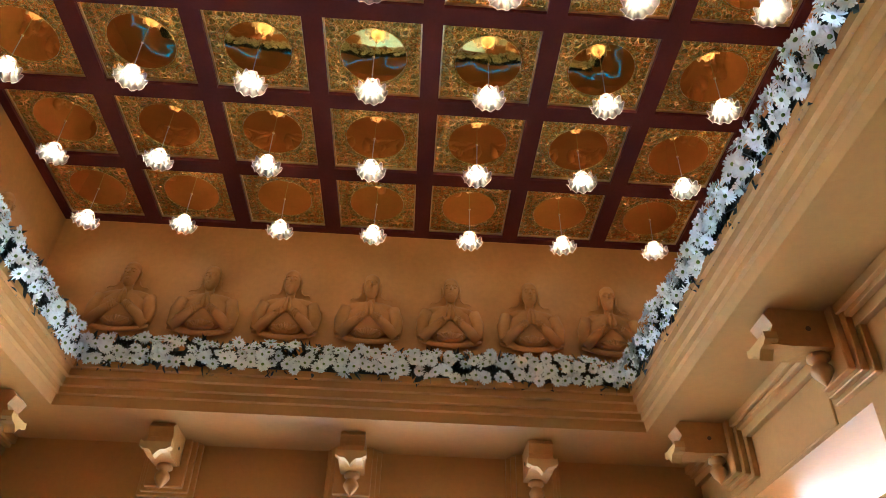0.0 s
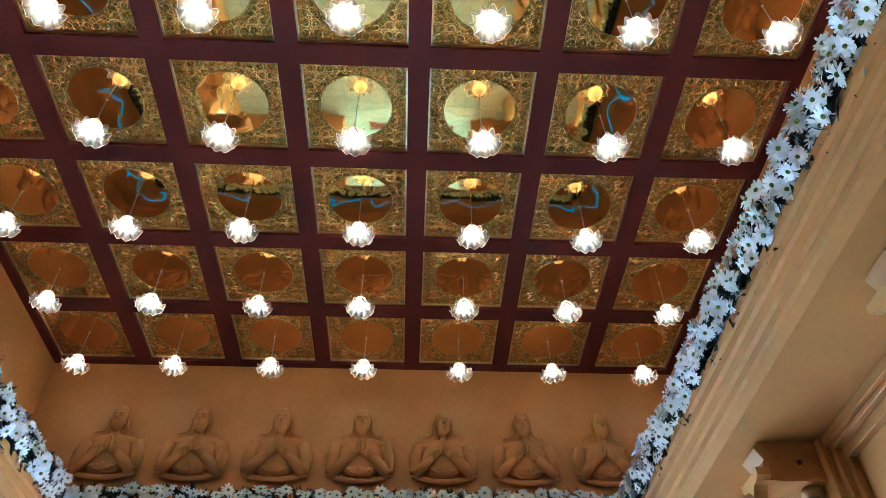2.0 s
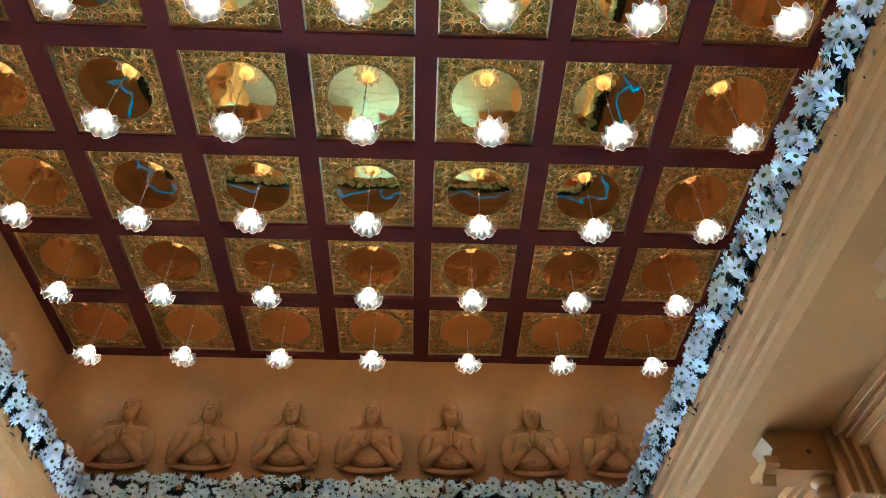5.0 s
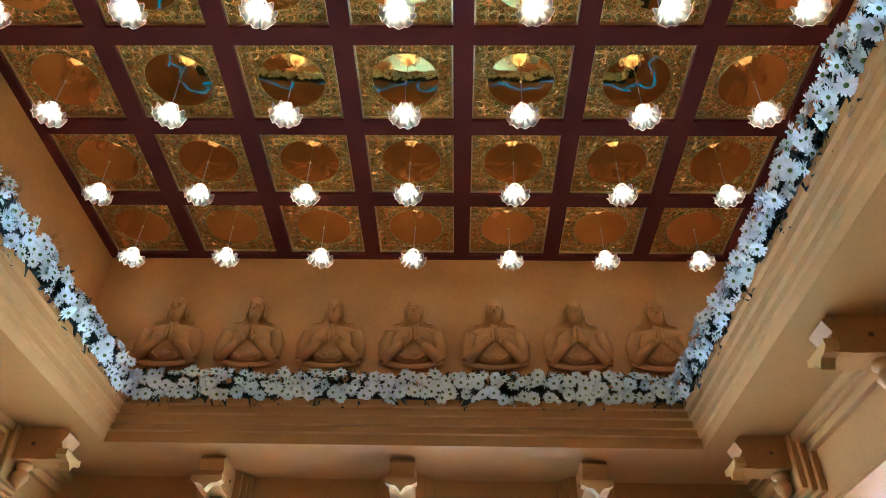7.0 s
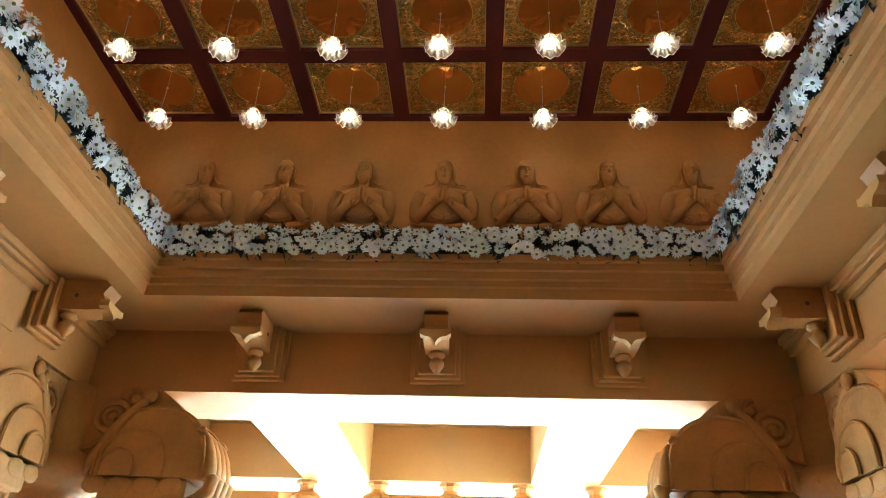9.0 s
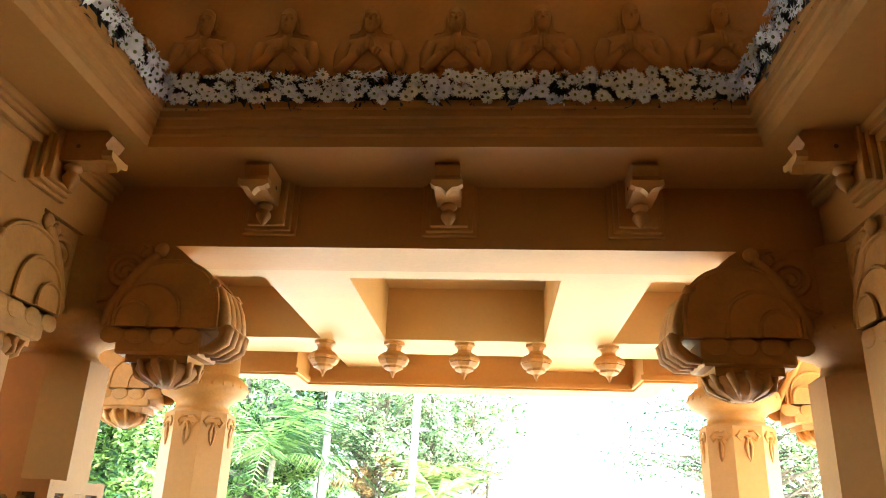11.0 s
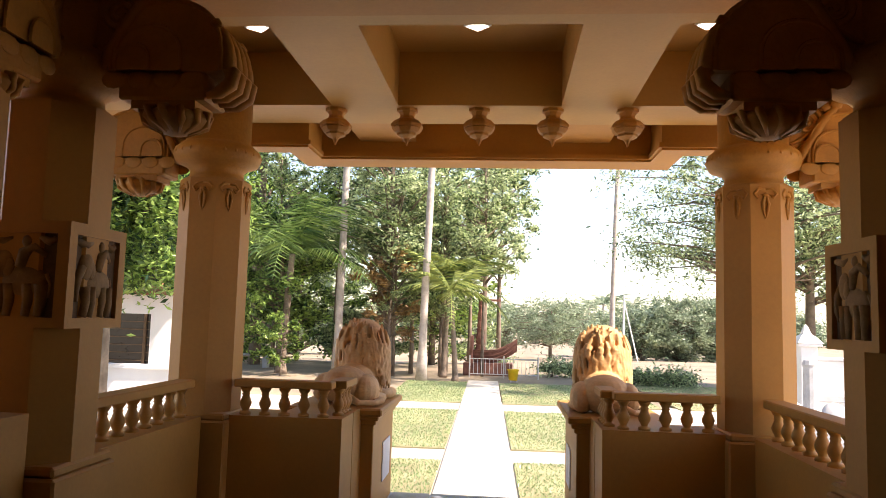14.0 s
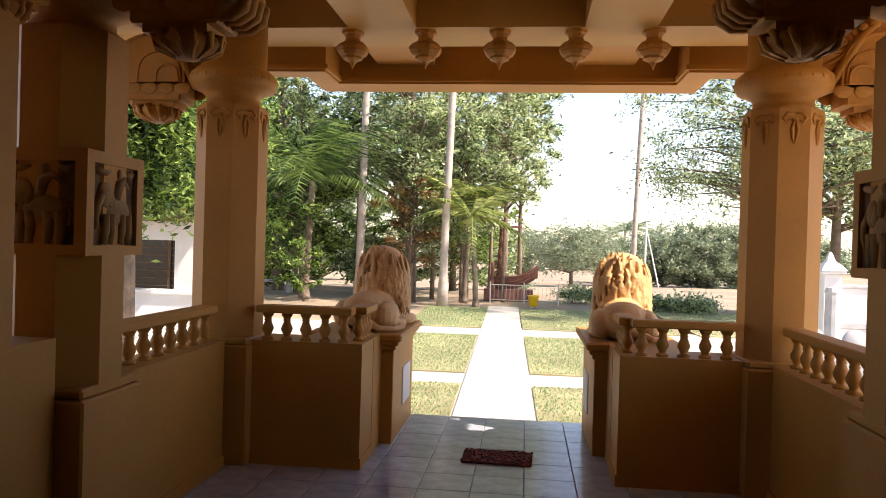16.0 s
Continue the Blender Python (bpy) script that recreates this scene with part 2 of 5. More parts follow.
def blob(bm, at, size, turn=None, seg=12, rings=8):
    r = bmesh.ops.create_uvsphere(bm, u_segments=seg, v_segments=rings, radius=1)
    m = Matrix.Translation(at) @ (turn.to_4x4() if turn else Matrix()) @ Matrix.Diagonal((*size, 1))
    bmesh.ops.transform(bm, matrix=m, verts=r["verts"])
    return bm


def tube(bm, path, radii, n=6):
    """A tapered limb along the points."""
    rings = []
    for i, (p, r) in enumerate(zip(path, radii)):
        p = Vector(p)
        d = (Vector(path[min(i + 1, len(path) - 1)]) - Vector(path[max(i - 1, 0)])).normalized()
        if i:
            side = (side - d * side.dot(d)).normalized()
        else:
            side = d.cross(Vector((0, 1, 0)) if abs(d.y) < 0.8 else Vector((1, 0, 0))).normalized()
        other = d.cross(side)
        rings.append([bm.verts.new(p + side * (r * math.cos(2 * math.pi * k / n)) + other * (r * math.sin(2 * math.pi * k / n))) for k in range(n)])
    for a, b in zip(rings, rings[1:]):
        for i in range(n):
            bm.faces.new((a[i], a[(i + 1) % n], b[(i + 1) % n], b[i]))
    bm.faces.new(rings[0][::-1])
    bm.faces.new(rings[-1])
    return bm


def mesh_of(name, bm, *mats, smooth=False):
    me = bpy.data.meshes.new(name)
    bmesh.ops.recalc_face_normals(bm, faces=bm.faces)
    bm.to_mesh(me)
    bm.free()
    for m in mats:
        me.materials.append(m)
    if smooth:
        for p in me.polygons:
            p.use_smooth = True
    return me


def part(name, bm, mat, parent, label="", smooth=False):
    """One mesh object under a thing or a part."""
    ob = new(name, mesh_of(name, bm, mat, smooth=smooth))
    ob.parent = parent
    return tagged(ob, label) if label else ob


def thing(name, label, category, at=(0, 0, 0), group="", kind="", turn=0.0):
    e = new(name)
    e.empty_display_size = 0.1
    e.matrix_basis = pose(*at, 0, 0, turn)
    return tagged(e, label, category, group, kind)


def solid(name, bm, mat, label, category, kind="", group="", smooth=False):
    ob = new(name, mesh_of(name, bm, mat, smooth=smooth))
    return tagged(ob, label, category, group, kind)


B = bmesh.new

# ---- plan: x across, y towards the garden, floor at 0 ----
S = 0.585                 # pitch of the ceiling panels
HALL_X = 1.89             # half width of the hall
FRONT_Y, BACK_Y = 5.03, -0.25
WELL_X = 3.5 * S          # half width of the raised ceiling well
CEIL_Z = 5.078
LEDGE_X, LEDGE_Y, LEDGE_Z = 1.39, 4.487, 3.79
BEAM_X, BEAM_Y, BEAM_Z = 1.476, 4.581, 3.586
SOFFIT_Z = 3.236
PILLAR_X, PILLAR_Y1, PILLAR_Y2 = 1.98, 5.085, 7.0
HALL_PILLAR_X = 2.02
GROUND_Z = -0.3
LEDGE_BACK = BACK_Y + (FRONT_Y - LEDGE_Y)

# ---- hall structure ----
b = B()
box(b, -3.1, 3.1, -8.3, 8.62, -0.28, -0.012)
solid("floor", b, GROUT, "dark grout bed under grey floor tiles", "floor", "structure")
b = B()
# unseen back hall, run deep so that less light bounces forward
box(b, -2.6, 2.6, -8.25, -8.0, 0, CEIL_Z + 0.3)
for s in (-1, 1):
    box(b, min(s * 2.35, s * 2.6), max(s * 2.35, s * 2.6), -8.0, BACK_Y, 0, CEIL_Z + 0.3)
box(b, -2.35, 2.35, -8.0, BACK_Y, SOFFIT_Z, SOFFIT_Z + 0.2)
box(b, -2.35, 2.35, BACK_Y - 0.2, BACK_Y, SOFFIT_Z + 0.2, CEIL_Z + 0.3)
solid("wall_south", b, PLASTER, "plain unseen plastered walls added behind to close and darken the hall", "wall", "structure")


def upper_wall(name, x0, x1, y0, y1, label):
    b = B()
    box(b, x0, x1, y0, y1, LEDGE_Z - 0.02, CEIL_Z + 0.35)
    return solid(name, b, OCHRE, label, "wall", "structure")


upper_wall("wall_upper_north", -WELL_X - 0.2, WELL_X + 0.2, FRONT_Y, FRONT_Y + 0.2, "ochre plastered wall of the ceiling well")
upper_wall("wall_upper_west", -WELL_X - 0.2, -WELL_X, BACK_Y, FRONT_Y, "ochre plastered wall of the ceiling well")
upper_wall("wall_upper_east", WELL_X, WELL_X + 0.2, BACK_Y, FRONT_Y, "ochre plastered wall of the ceiling well")


def ring_beam():
    """Moulded ring round the well: one closed profile swept round the four sides."""
    prof = [(0.0, LEDGE_Z), (0.0, LEDGE_Z - 0.035), (-0.018, LEDGE_Z - 0.04), (-0.018, LEDGE_Z - 0.075), (-0.035, LEDGE_Z - 0.08),
            (-0.04, LEDGE_Z - 0.115), (-0.058, LEDGE_Z - 0.12), (-0.058, LEDGE_Z - 0.15), (-0.075, LEDGE_Z - 0.155), (-0.086, BEAM_Z),
            (-0.9, BEAM_Z), (-0.9, LEDGE_Z)]
    b = B()
    loops = []
    for inset, z in prof:
        x, y0, y1 = LEDGE_X - inset, LEDGE_BACK + inset, LEDGE_Y - inset
        loops.append([b.verts.new(p) for p in ((-x, y0, z), (x, y0, z), (x, y1, z), (-x, y1, z))])
    for a, c in zip(loops, loops[1:] + loops[:1]):
        for i in range(4):
            b.faces.new((a[i], a[(i + 1) % 4], c[(i + 1) % 4], c[i]))
    return solid("ring_beam", b, PLASTER, "cream stepped plaster moulding round the ceiling well", "moulding", "structure")


ring_beam()


def lower_wall(name, x0, x1, y0, y1, label):
    b = B()
    box(b, x0, x1, y0, y1, SOFFIT_Z, BEAM_Z)
    return solid(name, b, PLASTER, label, "wall", "structure")


lower_wall("wall_north", -2.35, 2.35, FRONT_Y, FRONT_Y + 0.38, "cream plastered lintel wall over the open front")
lower_wall("wall_west", -2.35, -HALL_X, BACK_Y, FRONT_Y, "cream plastered lintel wall over the open side")
lower_wall("wall_east", HALL_X, 2.35, BACK_Y, FRONT_Y, "cream plastered lintel wall over the open side")

# stepped cornice under the ring beam, and a raised panel in each bay of the lintel walls
for nm, s in (("west", -1), ("east", 1)):
    b = B()
    for d, z0, z1 in ((0.075, -0.040, -0.002), (0.055, -0.062, -0.0402), (0.032, -0.105, -0.0622)):
        x0, x1 = sorted((s * HALL_X, s * (HALL_X - d)))
        box(b, x0, x1, BACK_Y, FRONT_Y, BEAM_Z + z0, BEAM_Z + z1, 0.003)
    solid("trim_" + nm, b, PLASTER, "stepped plaster cornice under the ring beam", "trim", "structure")
    wall = bpy.data.objects["wall_" + nm]
    for k in range(5):
        y1 = 4.47 - 1.04 * k - 0.195
        x0, x1 = sorted((s * HALL_X, s * (HALL_X - 0.010)))
        part("panel", box(B(), x0, x1, max(BACK_Y, y1 - 0.65), y1, SOFFIT_Z + 0.012, BEAM_Z - 0.135, 0.004), PLASTER, wall)


# ---- gilded ceiling ----
def ceiling():
    b = B()
    rows = 9
    pw, t = 0.487, 0.02           # panel width, thickness of the sheet
    z = CEIL_Z
    bw = S - pw
    for j in range(rows + 1):
        y = FRONT_Y - j * S
        box(b, -WELL_X, WELL_X, y - bw / 2, y + bw / 2, z, z + 0.08)
    for i in range(8):
        x = -WELL_X + i * S
        for j in range(rows):
            y = FRONT_Y - j * S
            box(b, x - bw / 2, x + bw / 2, y - S + bw / 2, y - bw / 2, z, z + 0.08)
    for f in b.faces:
        f.material_index = 0
    n = 40
    for j in range(rows):
        for i in range(7):
            cx, cy = -WELL_X + (i + 0.5) * S, FRONT_Y - (j + 0.5) * S
            h, r = pw / 2, 0.168
            zz = z + 0.035
            # raised bead round the sheet
            for x0, x1, y0, y1 in ((-h, h, h - 0.008, h), (-h, h, -h, -h + 0.008), (-h, -h + 0.008, -h + 0.008, h - 0.008), (h - 0.008, h, -h + 0.008, h - 0.008)):
                k = len(b.faces)
                box(b, cx + x0, cx + x1, cy + y0, cy + y1, zz - 0.012, zz + 0.01)
                b.faces.ensure_lookup_table()
                for f in b.faces[k:]:
                    f.material_index = 3
            ang = [2 * math.pi * k / n + math.pi / 4 for k in range(n)]
            sq, ci, rim, dome = [], [], [], []
            for a in ang:
                c, s_ = math.cos(a), math.sin(a)
                q = h / max(abs(c), abs(s_))
                sq.append(b.verts.new((cx + q * c, cy + q * s_, zz)))
                ci.append(b.verts.new((cx + (r + 0.004) * c, cy + (r + 0.004) * s_, zz)))
                rim.append(b.verts.new((cx + (r + 0.002) * c, cy + (r + 0.002) * s_, zz - 0.003)))
                dome.append(b.verts.new((cx + r * c, cy + r * s_, zz)))
            discs = [[b.verts.new(v.co) for v in dome]]
            for q in (0.8, 0.6, 0.4, 0.2):
                discs.append([b.verts.new((cx + q * r * math.cos(a), cy + q * r * math.sin(a), zz - 0.005 * (1 - q * q))) for a in ang])
            top = b.verts.new((cx, cy, zz - 0.005))
            for k in range(n):
                k2 = (k + 1) % n
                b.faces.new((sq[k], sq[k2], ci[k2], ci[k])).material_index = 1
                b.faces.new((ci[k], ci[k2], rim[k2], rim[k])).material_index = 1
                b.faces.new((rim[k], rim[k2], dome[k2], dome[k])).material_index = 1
                for p, q in zip(discs, discs[1:]):
                    f = b.faces.new((p[k], p[k2], q[k2], q[k]))
                    f.material_index, f.smooth = 2, True
                f = b.faces.new((discs[-1][k], discs[-1][k2], top))
                f.material_index, f.smooth = 2, True
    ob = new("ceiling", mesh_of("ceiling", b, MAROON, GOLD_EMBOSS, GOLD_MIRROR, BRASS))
    tagged(ob, "coffered ceiling of maroon ribs and embossed gold panels with round mirrors", "ceiling", kind="structure")
    return ob


def scrollwork(parent):
    """Curling leaf scrolls, bead rings and bead borders raised on the gold sheets of the front rows."""
    verts, faces = [], []

    def sweep(pts, radii, n=5, closed=False):
        k0, m = len(verts), len(pts)
        for k, (x, y, z) in enumerate(pts):
            q, p = pts[(k + 1) % m if closed else min(k + 1, m - 1)], pts[k - 1 if closed else max(k - 1, 0)]
            dx, dy = q[0] - p[0], q[1] - p[1]
            d = math.hypot(dx, dy) or 1.0
            for i in range(n):
                a = 2 * math.pi * i / n
                verts.append((x - dy / d * radii[k] * math.cos(a), y + dx / d * radii[k] * math.cos(a), z + radii[k] * math.sin(a)))
        for k in range(m if closed else m - 1):
            for i in range(n):
                a, c = k0 + k * n, k0 + (k + 1) % m * n
                faces.append((a + i, a + (i + 1) % n, c + (i + 1) % n, c + i))

    curls = ((0.209, 0.022, 0.019, 1), (0.213, 0.064, 0.023, -1), (0.209, 0.110, 0.025, 1), (0.205, 0.158, 0.027, -1), (0.208, 0.203, 0.026, 1),
             (0.172, 0.104, 0.019, -1), (0.164, 0.152, 0.026, 1), (0.192, 0.012, 0.009, -1), (0.190, 0.086, 0.012, 1), (0.184, 0.131, 0.011, 1),
             (0.228, 0.042, 0.009, 1), (0.229, 0.087, 0.009, -1), (0.228, 0.134, 0.010, 1), (0.228, 0.180, 0.010, -1), (0.188, 0.046, 0.010, -1), (0.183, 0.178, 0.011, -1))
    for mirror in (0, 1):
        for quarter in range(4):
            ca, sa = ((1, 0), (0, 1), (-1, 0), (0, -1))[quarter]
            for x, y, r, way in curls:
                pts, rad = [], []
                for k in range(13):
                    q = k / 12
                    a = way * (0.8 + 2 * math.pi * 1.35 * q)
                    u, v = x + r * (1.05 - 0.85 * q) * math.cos(a), y + r * (1.05 - 0.85 * q) * math.sin(a)
                    if mirror:
                        u, v = v, u
                    pts.append((u * ca - v * sa, u * sa + v * ca, -0.001))
                    rad.append((0.0016 + 0.0026 * math.sin(math.pi * min(1, q * 1.15 + 0.05))) * (1 if k < 12 else 1.3))
                sweep(pts, rad, 5)
                # leaf tips that spring from the curl
                for j in range(3):
                    a = way * (1.6 + 1.5 * j)
                    u0, v0 = x + r * math.cos(a) * 0.95, y + r * math.sin(a) * 0.95
                    u1, v1 = x + r * math.cos(a + way * 0.5) * 1.6, y + r * math.sin(a + way * 0.5) * 1.6
                    tip = [(u0, v0), ((u0 + u1) / 2 + 0.002, (v0 + v1) / 2), (u1, v1)]
                    tip = [(v, u) if mirror else (u, v) for u, v in tip]
                    sweep([(u * ca - v * sa, u * sa + v * ca, -0.001) for u, v in tip], [0.0020, 0.0042, 0.0006], 4)
    n = 96
    sweep([(0.174 * math.cos(2 * math.pi * k / n), 0.174 * math.sin(2 * math.pi * k / n), -0.001) for k in range(n)], [0.0034 if k % 2 else 0.0020 for k in range(n)], 5, True)
    one, quads = np.array(verts), np.array([f for f in faces])
    allv, allf = [], []
    for j in range(5):
        for i in range(7):
            allf.append(quads + len(allv) * len(one))
            allv.append(one + np.array((-WELL_X + (i + 0.5) * S, FRONT_Y - (j + 0.5) * S, CEIL_Z + 0.035)))
    me = bpy.data.meshes.new("scrollwork")
    me.from_pydata(np.concatenate(allv).tolist(), [], np.concatenate(allf).tolist())
    me.materials.append(GOLD_RELIEF)
    me.polygons.foreach_set("use_smooth", [True] * len(me.polygons))
    ob = new("scrollwork", me)
    ob.parent = parent
    tagged(ob, "raised gold leaf scrolls on the panels", kind="stuff")


scrollwork(ceiling())
b = B()
box(b, -WELL_X - 0.2, WELL_X + 0.2, BACK_Y - 0.25, FRONT_Y + 0.2, CEIL_Z + 0.36, CEIL_Z + 0.5)
solid("roof_slab", b, PLASTER, "plain slab above the gilded ceiling", "roof", "structure")


# ---- pendant lamps ----
def pendant_lamp():
    e = thing("pendant_lamp", "lit frosted glass flower lamp hanging from a gold panel", "lamp", group="pendant lamps under the gilded ceiling")
    b = B()
    lathe(b, [(0.007, 0.004), (0.007, -0.006), (0.005, -0.010), (0.003, -0.016)], 10)
    part("ceiling_rose", b, BRASS, e, "small brass ceiling rose", True)
    b = B()
    tube(b, [(0, 0, -0.005), (0, 0, -0.13), (0, 0, -0.205)], [0.0022] * 3, 5)
    part("cord", b, CORD, e)
    b = B()
    lathe(b, [(0.006, -0.175), (0.017, -0.19), (0.02, -0.215), (0.016, -0.222)], 12)
    part("lamp_holder", b, SHADE, e, "small white cup", True)
    b = B()
    lathe(b, [(0.014, -0.185), (0.028, -0.192), (0.037, -0.208), (0.042, -0.228)], 24)
    shade = part("shade", b, SHADE, e, "frosted glass flower shade with a clear ruffled pink edge", True)
    b = B()
    n = 72
    rings = []
    for r, z, w in ((0.042, -0.228, 0.0), (0.050, -0.243, 0.03), (0.058, -0.254, 0.055), (0.067, -0.262, 0.075), (0.078, -0.264, 0.085)):
        rings.append([(r * (1 + w * math.cos(11 * a) + 0.3 * w * math.cos(3 * a)) * math.cos(a), r * (1 + w * math.cos(11 * a) + 0.3 * w * math.cos(3 * a)) * math.sin(a), z + 0.16 * w * math.cos(11 * a + 0.5))
                      for a in (2 * math.pi * k / n for k in range(n))])
    vs = [[b.verts.new(p) for p in ring] for ring in rings]
    for p, q in zip(vs, vs[1:]):
        for i in range(n):
            b.faces.new((p[i], p[(i + 1) % n], q[(i + 1) % n], q[i]))
    part("ruffle", b, RUFFLE, shade, "clear wavy glass edge", True)
    b = B()
    tube(b, rings[-1] + rings[-1][:1], [0.0020] * (n + 1), 5)
    part("rim", b, RUFFLE_EDGE, shade, "thin pinkish glass lip", True)
    b = B()
    blob(b, (0, 0, -0.240), (0.028, 0.028, 0.031), seg=10, rings=6)
    part("bulb", b, BULB, e, "glowing warm bulb", True)
    return e


lamp = pendant_lamp()
for j in range(9):
    for i in range(7):
        at = pose(-WELL_X + (i + 0.5) * S + random.uniform(-0.006, 0.006), FRONT_Y - (j + 0.5) * S, CEIL_Z + 0.035, random.uniform(-2, 2), random.uniform(-2, 2), random.uniform(0, 360))
        if i == j == 0:
            lamp.matrix_basis = at
        else:
            copy_thing(lamp, at)


# ---- relief busts on the walls of the well ----
def relief_bust_mesh():
    """Plain praying bust, x across, z up, standing out towards -y."""
    b = B()
    blob(b, (0, -0.030, 0.12), (0.150, 0.055, 0.14), seg=18, rings=12)
    blob(b, (0, -0.022, 0.205), (0.172, 0.042, 0.052), seg=18, rings=10)
    lathe(b, [(0.038, 0.21), (0.031, 0.25), (0.031, 0.30)], 12, (0, -0.035, 0))
    blob(b, (0, -0.060, 0.352), (0.052, 0.052, 0.084), seg=18, rings=14)
    blob(b, (0, -0.066, 0.306), (0.040, 0.044, 0.046), seg=14, rings=10)
    blob(b, (0, -0.050, 0.398), (0.052, 0.052, 0.050), seg=16, rings=10)
    tube(b, [(0, -0.108, 0.370), (0, -0.121, 0.346), (0, -0.119, 0.333)], [0.005, 0.008, 0.010], 8)
    for z, w in ((0.309, 0.017), (0.302, 0.013)):
        tube(b, [(-w, -0.103, z), (0, -0.111, z - 0.001), (w, -0.103, z)], [0.002, 0.005, 0.002], 6)
    for s in (-1, 1):
        tube(b, [(s * 0.008, -0.112, 0.373), (s * 0.024, -0.108, 0.379), (s * 0.042, -0.092, 0.371)], [0.003, 0.0045, 0.002], 6)
        blob(b, (s * 0.024, -0.101, 0.356), (0.015, 0.010, 0.007), seg=10, rings=6)
        blob(b, (s * 0.062, -0.045, 0.345), (0.009, 0.014, 0.042), seg=8, rings=8)
        tube(b, [(s * 0.068, -0.03, 0.312), (s * 0.074, -0.035, 0.288), (s * 0.096, -0.04, 0.270), (s * 0.122, -0.038, 0.272), (s * 0.140, -0.030, 0.262)], [0.004, 0.006, 0.006, 0.005, 0.002], 8)
        tube(b, [(s * 0.160, -0.028, 0.205), (s * 0.186, -0.038, 0.12), (s * 0.180, -0.055, 0.02)], [0.040, 0.044, 0.042], 12)
        tube(b, [(s * 0.188, -0.055, 0.008), (s * 0.105, -0.082, 0.080), (s * 0.022, -0.094, 0.142)], [0.040, 0.034, 0.020], 12)
        tube(b, [(s * 0.016, -0.095, 0.128), (s * 0.013, -0.100, 0.18), (s * 0.010, -0.098, 0.205), (s * 0.004, -0.094, 0.238)], [0.018, 0.017, 0.013, 0.005], 8)
        for k in range(3):
            p = Vector((s * (0.046 + 0.013 * k), -0.092, 0.128 - 0.010 * k))
            tube(b, [p + Vector((s * 0.016 * math.cos(a) * 0.7, -0.028 * math.sin(a), 0.026 * math.cos(a))) for a in [q * math.pi / 6 for q in range(7)]], [0.004] * 7, 5)
        tube(b, [(s * 0.150, -0.062, 0.158), (s * 0.178, -0.066, 0.150), (s * 0.205, -0.050, 0.156)], [0.004, 0.006, 0.003], 6)
    blob(b, (0, -0.058, 0.020), (0.088, 0.040, 0.034), seg=16, rings=8)
    for k in range(9):
        a = (k - 4) / 4
        tube(b, [(a * 0.035, -0.092, 0.0), (a * 0.072, -0.098, 0.040 - abs(a) * 0.014), (a * 0.085, -0.086, 0.052 - abs(a) * 0.022)], [0.006, 0.009, 0.003], 6)
    tube(b, [(s * 0.21, -0.05, 0.0 - 0.032 * (1 - s * s)) for s in (-1, -0.6, -0.2, 0.2, 0.6, 1)], [0.012, 0.016, 0.018, 0.018, 0.016, 0.012], 8)
    return mesh_of("relief_statue", b, OCHRE, smooth=True)


bust = relief_bust_mesh()
BUST_STEP, BUST_Z = 0.497, 4.29


def place_bust(m):
    ob = new("relief_statue", bust)
    ob.matrix_basis = m @ Matrix.Diagonal((0.91, 0.75, 1.0, 1))
    tagged(ob, "ochre plaster relief of a praying bust on the well wall", "relief", "relief busts round the ceiling well")


for k in range(7):
    place_bust(pose((k - 3) * BUST_STEP, FRONT_Y + 0.005, BUST_Z))
for k in range(9):
    y = 2.39 + (k - 4) * BUST_STEP
    place_bust(pose(-WELL_X - 0.005, y, BUST_Z, 0, 0, 90))
    place_bust(pose(WELL_X + 0.005, y, BUST_Z, 0, 0, -90))


# ---- flower garlands on the ledge ----
def daisy_mesh(seed):
    """Open daisy facing +z: two whorls of petals round a green-yellow disc."""
    rnd = random.Random(seed)
    b = B()
    for whorl, (n, r0, z0) in enumerate(((19, 0.046, 0.004), (15, 0.039, 0.010))):
        for k in range(n):
            a = 2 * math.pi * (k + rnd.uniform(-0.15, 0.15) + 0.5 * whorl) / n
            r, w, up = r0 * rnd.uniform(0.88, 1.08), 0.0055 * rnd.uniform(0.85, 1.15), rnd.uniform(-0.010, 0.016)
            m = Matrix.Rotation(a, 4, "Z")
            pts = [(0.008, -0.002, z0), (0.008, 0.002, z0), (r * 0.6, w, z0 + up * 0.4 + 0.002), (r * 0.6, -w, z0 + up * 0.4 + 0.002),
                   (r * 0.92, w * 0.8, z0 + up), (r * 0.92, -w * 0.8, z0 + up), (r, 0.0, z0 + up)]
            v = [b.verts.new(m @ Vector(p)) for p in pts]
            b.faces.new((v[0], v[3], v[2], v[1])), b.faces.new((v[3], v[5], v[4], v[2])), b.faces.new((v[5], v[6], v[4]))
    k = len(b.faces)
    lathe(b, [(0.0095, 0.006), (0.0095, 0.014), (0.005, 0.018)], 8)
    b.faces.ensure_lookup_table()
    for f in b.faces[k:]:
        f.material_index = 1
    return mesh_of("daisy", b, PETAL, DISC)


DAISIES = [daisy_mesh(s) for s in range(5)]


